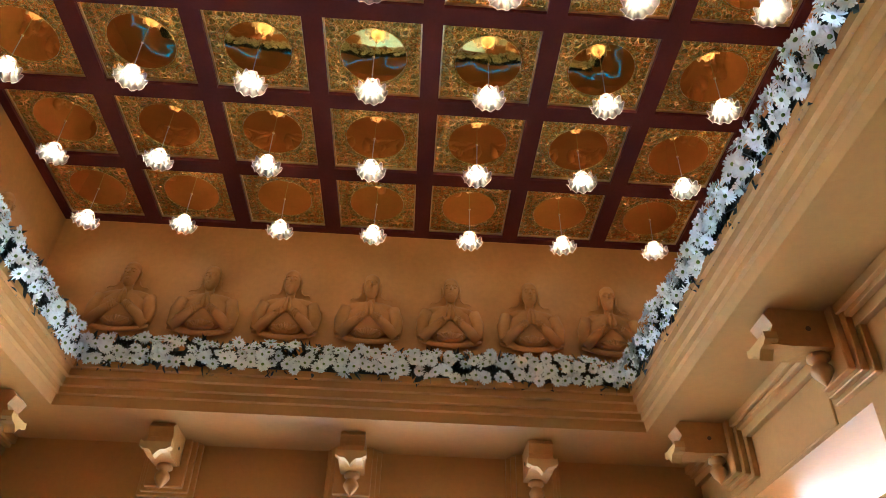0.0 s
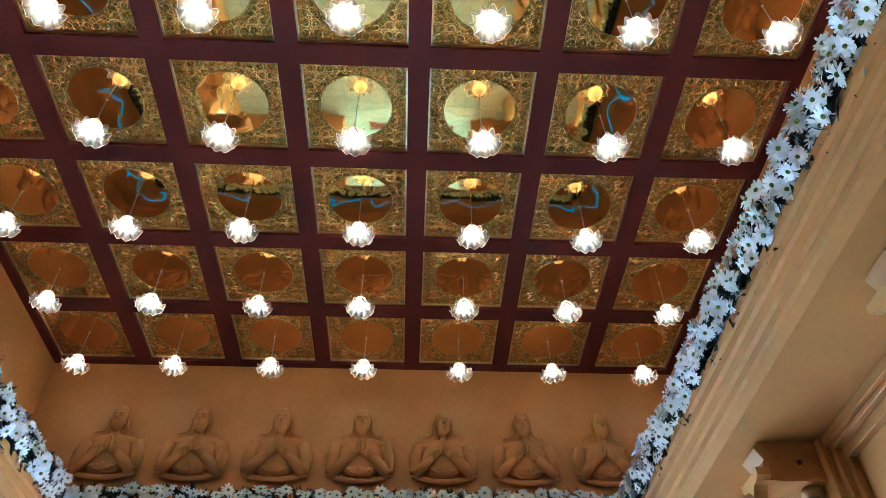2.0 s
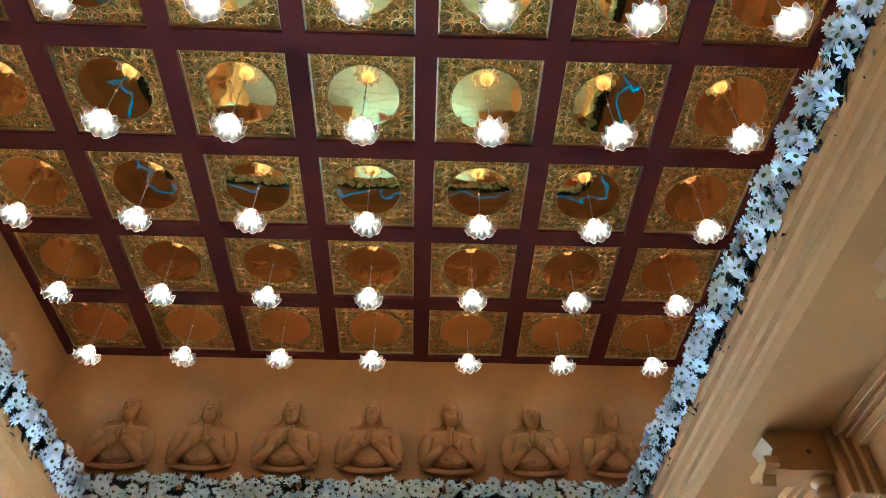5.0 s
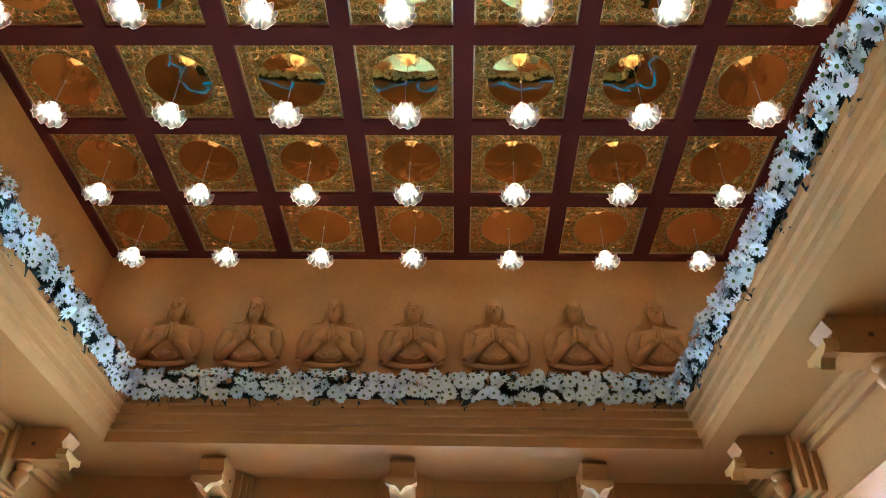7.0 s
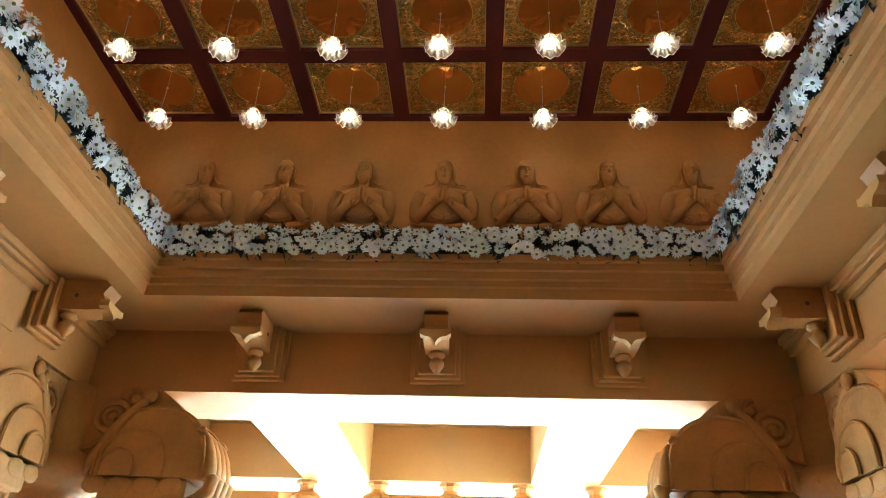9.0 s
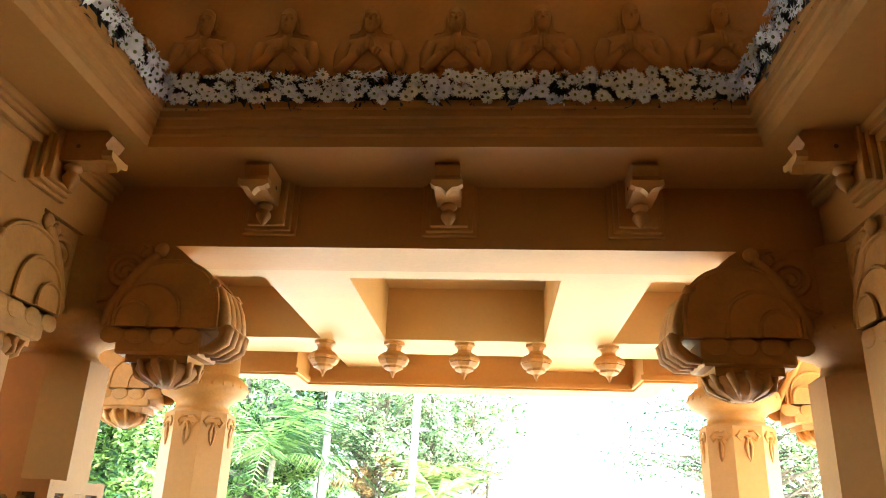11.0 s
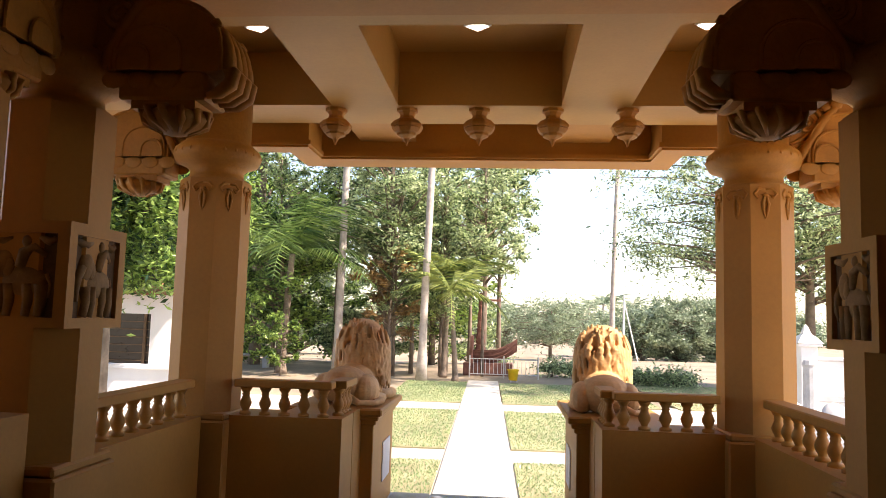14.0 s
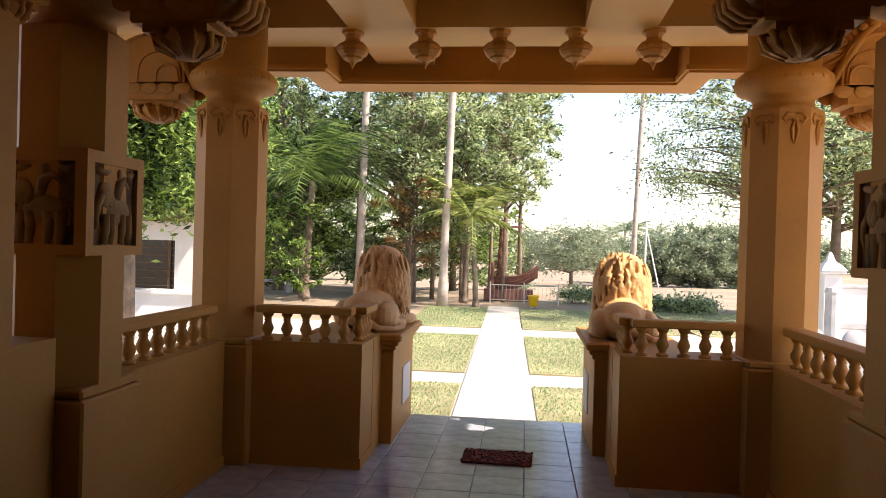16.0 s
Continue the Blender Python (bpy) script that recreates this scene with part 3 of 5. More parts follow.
def garland(label, length, at, turn, seed):
    """Band of daisies hung on the ledge; runs along x, faces -y."""
    rnd = random.Random(seed)
    e = thing("flower_garland", label, "garland", at, "daisy garlands on the ledge", turn=turn)
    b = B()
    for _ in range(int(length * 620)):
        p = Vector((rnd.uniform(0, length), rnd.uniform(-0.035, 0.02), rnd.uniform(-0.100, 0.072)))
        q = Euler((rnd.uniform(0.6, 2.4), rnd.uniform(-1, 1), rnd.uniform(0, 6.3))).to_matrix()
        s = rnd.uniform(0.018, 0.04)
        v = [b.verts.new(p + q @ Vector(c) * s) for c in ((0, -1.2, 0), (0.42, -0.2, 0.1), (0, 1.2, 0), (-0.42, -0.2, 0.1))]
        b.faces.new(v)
    foliage_ob = part("leaves", b, LEAFDARK, e, "near-black leaves between the flowers, gap shade in their colour")
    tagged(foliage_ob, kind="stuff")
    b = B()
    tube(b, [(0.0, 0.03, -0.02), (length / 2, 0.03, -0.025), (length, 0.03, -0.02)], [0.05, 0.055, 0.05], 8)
    part("stem_core", b, LEAFDARK, e, "bundled stems, near black for the shade inside the garland")
    n = int(length / 0.051)
    for row, z0 in enumerate((0.040, -0.012, -0.062)):
        for k in range(n):
            x = (k + 0.5 * (row % 2) + rnd.uniform(-0.32, 0.32)) * length / n
            z = z0 + rnd.uniform(-0.018, 0.018)
            o = new("daisy", DAISIES[rnd.randrange(5)])
            o.parent = e
            lean = 90 - 28 * (z / 0.09) + rnd.uniform(-34, 30)
            m = pose(x, -0.038 - rnd.uniform(0, 0.045) + abs(z) * 0.25, z, 0, 0, rnd.uniform(-38, 38)) @ pose(0, 0, 0, lean, 0, 0) @ pose(0, 0, 0, 0, 0, rnd.uniform(0, 360))
            o.matrix_basis = m @ Matrix.Diagonal((*([rnd.uniform(0.64, 0.86)] * 3), 1))
    return e


GZ = LEDGE_Z + 0.075
garland("thick white daisy garland with dark leaves along the ledge", 2 * LEDGE_X - 0.02, (-LEDGE_X + 0.01, LEDGE_Y + 0.03, GZ), 0, 1)
side_len = LEDGE_Y - LEDGE_BACK - 0.06
garland("thick white daisy garland with dark leaves along the ledge", side_len, (LEDGE_X + 0.03, LEDGE_Y - 0.03, GZ), -90, 2)
garland("thick white daisy garland with dark leaves along the ledge", side_len, (-LEDGE_X - 0.03, LEDGE_BACK + 0.03, GZ), 90, 3)


# ---- rope light lying loose on the ledge behind the garlands ----
rnd = random.Random(21)
loop = []
for (x0, y0), (x1, y1) in (((-1.72, 0.4), (-1.72, 4.72)), ((-1.72, 4.72), (1.72, 4.72)), ((1.72, 4.72), (1.72, 0.4))):
    steps = int(math.hypot(x1 - x0, y1 - y0) / 0.07)
    for k in range(steps):
        q = k / steps
        loop.append((x0 + (x1 - x0) * q + 0.13 * math.sin(k * 0.9) * rnd.uniform(0.3, 1.2), y0 + (y1 - y0) * q + 0.13 * math.cos(k * 0.7) * rnd.uniform(0.3, 1.2), LEDGE_Z + 0.012 + 0.03 * rnd.random() ** 3))
b = B()
tube(b, loop, [0.0018] * len(loop), 6)
solid("rope_light", b, ROPE_LIGHT, "thin blue glowing rope light lying loose on the ledge", "rope light", smooth=True)


# ---- wall brackets under the ring beam ----
def wall_bracket():
    """Stepped back plate with a projecting carved beam end and a turned drop. Faces -y."""
    e = thing("wall_bracket", "cream carved plaster bracket with turned drop on the wall", "bracket", group="carved brackets on the lintel walls")
    for k, (w, d) in enumerate(((0.145, 0.03), (0.122, 0.06), (0.098, 0.09))):
        b = B()
        z0 = -0.290 + 0.016 * k
        box(b, -w, w, -d, -d + (0.03 if k == 0 else 0.0299), z0, -0.002, 0.004)
        part("back_plate", b, PLASTER, e)
    b = B()
    out = [(-0.08, -0.004), (-0.30, -0.004), (-0.325, -0.03), (-0.30, -0.075), (-0.315, -0.105), (-0.345, -0.135), (-0.32, -0.155), (-0.24, -0.16), (-0.08, -0.155)]
    extrude(b, out, Matrix(((0, 0, 1, 0), (1, 0, 0, 0), (0, 1, 0, 0), (0, 0, 0, 1))), -0.062, 0.062)
    part("beam_end", b, CARVED, e)
    b = B()
    lip = [(-0.076, -0.112), (-0.064, -0.120), (0.064, -0.120), (0.076, -0.112), (0.078, -0.142), (0.055, -0.156), (0.028, -0.160), (0.014, -0.172), (0.0, -0.192), (-0.014, -0.172), (-0.028, -0.160), (-0.055, -0.156), (-0.078, -0.142)]
    extrude(b, lip, Matrix(((1, 0, 0, 0), (0, 0, 1, 0), (0, 1, 0, 0), (0, 0, 0, 1))), -0.350, -0.30)
    part("carved_lip", b, CREAM, e, "pale pointed lip with flared ears")
    b = B()
    lathe(b, [(0.030, -0.150), (0.040, -0.165), (0.042, -0.180), (0.026, -0.190), (0.024, -0.196), (0.036, -0.210), (0.040, -0.228), (0.028, -0.250), (0.012, -0.270), (0.002, -0.282)], 14, (0, -0.128, 0))
    part("drop", b, CARVED, e, "turned bud-shaped drop", True)
    for s in (-1, 1):
        # no hole is cut: the shade of the drilled eye is the disc's colour
        b = B()
        lathe(b, [(0.010, -0.003), (0.010, 0.003)], 10)
        bmesh.ops.transform(b, matrix=pose(s * 0.062, -0.17, -0.085, 0, 90, 0), verts=b.verts)
        part("rosette", b, RELIEF_DARK, e, "small dark disc standing for a drilled eye")
    return e


first = None
spots = [(x, FRONT_Y, 0) for x in (-0.962, 0.0, 0.962)]
spots += [(HALL_X, 4.47 - 1.04 * k, -90) for k in range(5)] + [(-HALL_X, 4.47 - 1.04 * k, 90) for k in range(5)]
for x, y, a in spots:
    at = pose(x, y, BEAM_Z, 0, 0, a)
    if first is None:
        first = wall_bracket()
        first.matrix_basis = at
    else:
        copy_thing(first, at)


# ---- pillars with lotus corbels ----
UV = Matrix(((1, 0, 0, 0), (0, 0, 1, 0), (0, 1, 0, 0), (0, 0, 0, 1)))      # (u, v, depth) -> (x, z, y)


def spiral(b, cu, cv, r, turns, d0, d1, w=0.014, start=0.0, hand=1):
    """Raised scroll on a plate."""
    n = int(turns * 20)
    pts = []
    for k in range(n + 1):
        a = start + hand * 2 * math.pi * turns * k / n
        q = r * (1 - 0.85 * k / n)
        pts.append((cu + q * math.cos(a), (d0 + d1) / 2, cv + q * math.sin(a)))
    tube(b, pts, [w * (1 - 0.4 * k / n) for k in range(n + 1)], 6)


def corbel(e, turn):
    """Hanging lotus corbel that grows from a pillar along local +x, turned round the pillar."""
    t = SOFFIT_Z
    m = Matrix.Rotation(radians(turn), 4, "Z")

    def done(name, b, mat, label="", smooth=False):
        bmesh.ops.transform(b, matrix=m, verts=b.verts)
        part(name, b, mat, e, label, smooth)

    back = [(0.62, t - 0.045), (0.73, t - 0.14), (0.835, t - 0.225), (0.868, t - 0.275), (0.892, t - 0.34), (0.905, t - 0.41)]
    b = B()
    extrude(b, [(0.16, t - 0.003), (0.555, t - 0.003)] + back + [(0.908, t - 0.47), (0.24, t - 0.47), (0.16, t - 0.40)], UV, -0.105, 0.105)
    done("corbel", b, CARVED, "carved plaster corbel like a folded lotus")
    # overlapping petals in low relief, each with a rolled edge
    for c, rx, ry, d, w in ((0.60, 0.275, 0.35, 0.150, 0.012), (0.515, 0.165, 0.225, 0.163, 0.010), (0.445, 0.085, 0.125, 0.176, 0.010)):
        edge = [(c + rx * math.cos(a), t - 0.468 + ry * math.sin(a) ** 0.6) for a in [i * math.pi / 24 for i in range(25)]]
        b = B()
        extrude(b, edge, UV, -d, d)
        for s in (-1, 1):
            tube(b, [(u, s * d, v) for u, v in edge], [w] * 25, 6)
        done("petal", b, CARVED)
    # pointed leaf that runs up the face to a bud under the lintel
    b = B()
    for d in (-0.135, 0.135):
        tube(b, [(0.27, d, t - 0.45), (0.31, d, t - 0.37), (0.37, d, t - 0.27), (0.43, d, t - 0.17), (0.50, d, t - 0.09), (0.545, d, t - 0.05)], [0.020, 0.030, 0.034, 0.032, 0.026, 0.010], 8)
        blob(b, (0.525, d, t - 0.052), (0.040, 0.022, 0.040), seg=12, rings=8)
        blob(b, (0.455, d, t - 0.075), (0.034, 0.018, 0.028), seg=10, rings=8)
    done("corbel_rib", b, CARVED, smooth=True)
    b = B()
    for d in (-0.108, 0.108):
        spiral(b, 0.335, t - 0.165, 0.100, 2.0, d, d, 0.020)
        spiral(b, 0.425, t - 0.055, 0.042, 1.5, d, d, 0.012, 2.0, -1)
        tube(b, [(0.20, d, t - 0.33), (0.26, d, t - 0.31), (0.33, d, t - 0.27), (0.40, d, t - 0.19)], [0.008, 0.015, 0.017, 0.010], 6)
        tube(b, [(0.22, d, t - 0.39), (0.27, d, t - 0.37), (0.32, d, t - 0.32)], [0.006, 0.013, 0.008], 6)
    done("scroll", b, CARVED, "raised plaster scrolls", True)
    # folds down the end, ending in a row of scallops
    for y in (-0.118, -0.040, 0.040, 0.118):
        b = B()
        tube(b, [(u - 0.006, y, v) for u, v in [(0.835, t - 0.225)] + back[3:] + [(0.908, t - 0.46)]], [0.012, 0.030, 0.036, 0.040, 0.040], 8)
        done("fold", b, CARVED, smooth=True)
        b = B()
        tube(b, [(0.89, y, t - 0.44), (0.925, y, t - 0.475), (0.915, y, t - 0.525), (0.86, y, t - 0.565), (0.80, y, t - 0.58)], [0.034, 0.040, 0.038, 0.032, 0.016], 8)
        done("scallop", b, CARVED, smooth=True)
    for s in (-1, 1):
        b = B()
        tube(b, [(0.80, s * 0.13, t - 0.225), (0.85, s * 0.16, t - 0.235), (0.875, s * 0.175, t - 0.255)], [0.010, 0.022, 0.008], 8)
        done("lip", b, CARVED, smooth=True)
    b = B()
    box(b, 0.36, 0.80, -0.13, 0.13, t - 0.60, t - 0.47, 0.012)
    box(b, 0.42, 0.74, -0.11, 0.11, t - 0.64, t - 0.6)
    for x in (0.34, 0.47, 0.60, 0.73):
        for s in (-1, 1):
            blob(b, (x, s * 0.132, t - 0.505), (0.064, 0.009, 0.046), seg=12, rings=6)
    done("corbel_step", b, CARVED)
    b = B()
    lathe(b, [(0.10, t - 0.62), (0.15, t - 0.645), (0.155, t - 0.675), (0.12, t - 0.715), (0.06, t - 0.74), (0.015, t - 0.75)], 32, (0.60, 0, 0), flute=0.06, flutes=8)
    for k in range(12):
        a = 2 * math.pi * k / 12
        tube(b, [(0.60 + 0.09 * math.cos(a), 0.09 * math.sin(a), t - 0.62), (0.60 + 0.165 * math.cos(a), 0.165 * math.sin(a), t - 0.645),
                 (0.60 + 0.15 * math.cos(a + 0.1), 0.15 * math.sin(a + 0.1), t - 0.69), (0.60 + 0.06 * math.cos(a + 0.2), 0.06 * math.sin(a + 0.2), t - 0.742)], [0.014, 0.021, 0.018, 0.006], 6)
    done("lotus_drop", b, CARVED, "fluted lotus bud under the corbel", True)


def octagon(b, flats, z0, z1):
    r = flats / 2 / math.cos(math.pi / 8)
    lathe(b, [(r, z0), (r, z1)], 8, turn=math.pi / 8)


def pillar(at, arms, collar):
    e = thing("pillar", "cream octagonal plaster pillar with lotus corbels and carved neck", "pillar", at, "pillars of the pavilion")
    b = B()
    octagon(b, 0.48, 0.0, 2.60)
    part("shaft", b, PLASTER, e)
    b = B()
    box(b, -0.265, 0.265, -0.265, 0.265, 0.0, 0.86, 0.012)
    box(b, -0.25, 0.25, -0.25, 0.25, 0.86, 0.91, 0.012)
    part("base", b, PLASTER, e)
    b = B()
    lathe(b, [(0.25, 2.60), (0.20, 2.635), (0.195, 2.68), (0.235, 2.715), (0.30, 2.74), (0.325, 2.79), (0.315, 2.84), (0.27, 2.88), (0.24, 2.90), (0.24, SOFFIT_Z)], 32, turn=0.0)
    part("capital", b, CARVED, e, "rounded cushion capital over a narrow neck", True)
    b = B()
    for k in range(24):
        a = 2 * math.pi * k / 24
        tube(b, [(0.30 * math.cos(a), 0.30 * math.sin(a), 2.845), (0.318 * math.cos(a), 0.318 * math.sin(a), 2.80), (0.275 * math.cos(a), 0.275 * math.sin(a), 2.745)], [0.008, 0.014, 0.008], 5)
    part("capital_flute", b, CARVED, e, smooth=True)
    # carved drops on the faces below the neck
    for k in range(0 if collar else 8):
        a = k * 45
        b = B()
        m = pose(0, 0, 0, 0, 0, a) @ pose(0, -0.242, 2.49)
        for s in (-1, 1):
            tube(b, [(0, 0, 0.07), (s * 0.045, 0, 0.075), (s * 0.075, 0, 0.04), (s * 0.05, 0, 0.01), (s * 0.035, 0, 0.03)], [0.006, 0.010, 0.011, 0.009, 0.005], 6)
            tube(b, [(0, 0, 0.03), (s * 0.02, 0, -0.03), (s * 0.012, 0, -0.09), (0, 0, -0.13)], [0.012, 0.013, 0.009, 0.003], 6)
        lathe(b, [(0.022, -0.006), (0.022, 0.006), (0.01, 0.012)], 10, (0, 0, 0.03))
        bmesh.ops.transform(b, matrix=m, verts=b.verts)
        part("carved_leaf", b, CARVED, e, smooth=True)
    for a in arms:
        corbel(e, a)
    if collar:
        b = B()
        box(b, -0.222, 0.222, -0.222, 0.222, 1.53, 2.025, 0.006)
        part("collar", b, PLASTER, e, "square collar block holding relief panels")
        for k in range(4):
            m = pose(0, 0, 1.777, 0, 0, 90 * k)
            b = B()
            h = 0.2222 if k % 2 else 0.25
            for x0, x1, z0, z1 in ((-h, h, 0.19, 0.247), (-h, h, -0.247, -0.20), (-h, -0.19, -0.20, 0.19), (0.19, h, -0.20, 0.19)):
                box(b, x0, x1, -0.25, -0.2225, z0, z1)
            bmesh.ops.transform(b, matrix=m, verts=b.verts)
            fr = part("panel_frame", b, PLASTER, e)
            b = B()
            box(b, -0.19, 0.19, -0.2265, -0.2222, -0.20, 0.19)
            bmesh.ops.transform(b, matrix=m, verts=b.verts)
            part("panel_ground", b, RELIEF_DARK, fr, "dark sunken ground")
            b = B()
            y = -0.229
            # body, neck and head of the standing animal, legs, raised trunk, a leafy branch over it
            blob(b, (0.03, y, -0.035), (0.115, 0.026, 0.075), seg=14, rings=10)
            blob(b, (-0.075, y, 0.045), (0.060, 0.028, 0.070), seg=14, rings=10)
            blob(b, (-0.045, y - 0.014, 0.030), (0.032, 0.012, 0.048), seg=10, rings=8)
            for x in (-0.085, -0.035, 0.055, 0.115):
                tube(b, [(x, y, -0.05), (x + 0.006, y - 0.008, -0.125), (x - 0.004, y - 0.002, -0.193)], [0.034, 0.026, 0.024], 8)
            tube(b, [(-0.11, y, 0.04), (-0.15, y - 0.008, -0.01), (-0.158, y - 0.008, -0.07), (-0.142, y, -0.12)], [0.026, 0.021, 0.016, 0.012], 8)
            tube(b, [(0.135, y, 0.0), (0.158, y, -0.05), (0.150, y, -0.11)], [0.010, 0.008, 0.006], 6)
            tube(b, [(0.01, y, 0.03), (0.03, y - 0.006, 0.10), (0.075, y - 0.004, 0.125), (0.13, y, 0.085)], [0.030, 0.032, 0.022, 0.012], 8)
            blob(b, (0.035, y - 0.004, 0.150), (0.026, 0.022, 0.030), seg=10, rings=8)
            tube(b, [(-0.17, y, 0.165), (-0.08, y, 0.150), (-0.02, y, 0.172)], [0.016, 0.022, 0.010], 6)
            tube(b, [(0.09, y, 0.172), (0.14, y, 0.150), (0.172, y, 0.165)], [0.012, 0.020, 0.014], 6)
            bmesh.ops.transform(b, matrix=m, verts=b.verts)
            part("animal_relief", b, RELIEF, fr, "pale carved standing animal", True)
    return e


pillar((-HALL_PILLAR_X, PILLAR_Y1, 0), (0, -90), True)
pillar((HALL_PILLAR_X, PILLAR_Y1, 0), (180, -90), True)
pillar((-PILLAR_X, PILLAR_Y2, 0), (180,), False)
pillar((PILLAR_X, PILLAR_Y2, 0), (0,), False)
pillar((-HALL_PILLAR_X, BACK_Y + 0.2, 0), (90,), True)
pillar((HALL_PILLAR_X, BACK_Y + 0.2, 0), (90,), True)


# ---- porch ceiling, eaves ----
def porch_ceiling():
    b = B()
    z0, z1 = SOFFIT_Z, SOFFIT_Z + 0.42
    y0, ya, yb, y1 = FRONT_Y + 0.38, 5.542, 7.085, 7.62
    box(b, -2.35, 2.35, y0, ya, z0, z1)
    box(b, -2.35, 2.35, yb, y1, z0, z1)
    for x0, x1 in ((-2.35, -1.95), (-1.135, -0.62), (0.62, 1.135), (1.95, 2.35)):
        box(b, x0, x1, ya, yb, z0, z1)
    box(b, -2.35, 2.35, y0, y1, z1, z1 + 0.12)
    solid("porch_ceiling", b, CREAM, "cream porch ceiling with three deep sunken coffers", "ceiling", "structure")


porch_ceiling()
for nm, s, y1, top in (("west", -1, 4.52, 1.15), ("east", 1, 3.4, 2.95)):
    b = B()
    # the east wall is thickened outwards, unseen, to dim the soffit above it
    x0, x1 = sorted((s * HALL_X, s * (2.2 if s < 0 else 2.6)))
    box(b, x0, x1, BACK_Y, y1, 0, SOFFIT_Z)
    box(b, x0, x1, y1, PILLAR_Y1 - 0.27, 0, top)
    # unseen return wall, added to keep side light off the pillar face
    if s < 0:
        box(b, -3.6, -2.2, y1 - 0.2, y1, 0, SOFFIT_Z)
    solid("wall_lower_" + nm, b, PLASTER, "plain cream plastered side wall of the hall with added light-blocking mass", "wall", "structure")
for x in (-1.55, 0.0, 1.55):
    e = thing("ceiling_light", "small square white ceiling light in a porch coffer", "lamp", (x, 6.52, SOFFIT_Z + 0.42), "ceiling lights of the porch", turn=45)
    b = B()
    box(b, -0.07, 0.07, -0.07, 0.07, -0.03, 0.0, 0.004)
    part("frame", b, WHITEWALL, e)
    b = B()
    box(b, -0.055, 0.055, -0.055, 0.055, -0.036, -0.0305)
    part("diffuser", b, DIFFUSER, e)
b = B()
for s in (-1, 1):
    # only the inner strip shows; the rest is added to shade the hall
    box(b, min(s * 2.35, s * 4.3), max(s * 2.35, s * 4.3), BACK_Y - 0.25, 7.25, SOFFIT_Z, SOFFIT_Z + 0.2)
solid("side_eaves", b, CREAM, "cream flat eaves beyond the open sides, lengthened out of view for shade", "eaves", "structure")


def eave():
    """Outer beam round the porch: the middle bay stands further out."""
    b = B()
    z0, z1 = 3.067, 3.5
    box(b, -1.72, 1.72, 8.25, 8.60, z0, z1)
    box(b, -1.5, 1.5, 8.225, 8.25, z0 + 0.02, z0 + 0.06)
    for s in (-1, 1):
        for xa, xb, ya, yb in ((1.5, 1.72, 7.78, 8.25), (1.72, 2.44, 7.78, 8.0)):
            x0, x1 = sorted((s * xa, s * xb))
            box(b, x0, x1, ya, yb, z0, z1)
        x0, x1 = sorted((s * 1.475, s * 1.5))
        box(b, x0, x1, 7.755, 8.225, z0 + 0.02, z0 + 0.06)
        x0, x1 = sorted((s * 1.5, s * 2.44))
        box(b, x0, x1, 7.755, 7.78, z0 + 0.02, z0 + 0.06)
        x0, x1 = sorted((s * 0.62, s * 1.135))
        box(b, x0, x1, 7.62, 8.25, SOFFIT_Z, z1)
    solid("outer_beam", b, PLASTER, "cream plastered outer beam with a projecting middle bay", "beam", "structure")
    b = B()
    box(b, -2.44, 2.44, 7.62, 8.66, 3.5, 3.62)
    # unseen west wing of the slab, added to keep the sun out
    box(b, -4.3, -2.44, 7.25, 8.66, 3.5, 3.62)
    solid("eave", b, PLASTER, "cream flat roof slab over the porch front with an added sun-blocking wing", "eave", "structure")


eave()


def soffit_drop():
    e = thing("ceiling_drop", "cream turned plaster drop hanging from the porch beam", "ornament", group="row of plaster drops on the porch beam")
    b = B()
    lathe(b, [(0.085, 0.0), (0.085, -0.022), (0.068, -0.03), (0.056, -0.055), (0.062, -0.075), (0.10, -0.095), (0.128, -0.125), (0.128, -0.145), (0.118, -0.15), (0.122, -0.158), (0.10, -0.185), (0.075, -0.195)], 8, turn=math.pi / 8)
    part("bell", b, CARVED, e)
    b = B()
    lathe(b, [(0.078, -0.193), (0.078, -0.21), (0.058, -0.22), (0.030, -0.232), (0.018, -0.25), (0.004, -0.285)], 8, turn=math.pi / 8)
    part("tip", b, CARVED, e)
    return e


drop = soffit_drop()
for k in range(5):
    at = pose((k - 2) * 0.562, 7.20, SOFFIT_Z)
    if k == 0:
        drop.matrix_basis = at
    else:
        copy_thing(drop, at)


# ---- parapets, balustrades, plinths ----
def baluster_mesh():
    b = B()
    lathe(b, [(0.042, 0.0), (0.042, 0.018), (0.026, 0.024), (0.024, 0.034), (0.040, 0.065), (0.044, 0.085), (0.032, 0.115), (0.024, 0.135), (0.030, 0.145), (0.024, 0.155), (0.036, 0.175), (0.042, 0.182), (0.042, 0.198)], 12)
    return mesh_of("baluster", b, PLASTER, smooth=True)


BALUSTER = baluster_mesh()


def balustrade(a, c, n, label, wall_z=0.896):
    """Rail on turned balusters from a to c (x, y), on the parapet."""
    (x0, y0), (x1, y1) = a, c
    length, ang = math.hypot(x1 - x0, y1 - y0), math.degrees(math.atan2(y1 - y0, x1 - x0))
    e = thing("balustrade", label, "balustrade", (x0, y0, wall_z), "low balustrades of the porch", turn=ang)
    b = B()
    box(b, 0, length, -0.068, 0.068, 0.198, 0.253, 0.008)
    part("top_rail", b, PLASTER, e)
    for k in range(n):
        o = new("baluster", BALUSTER)
        o.parent = e
        o.location = ((k + 0.5) * length / n, 0, 0)
    return e


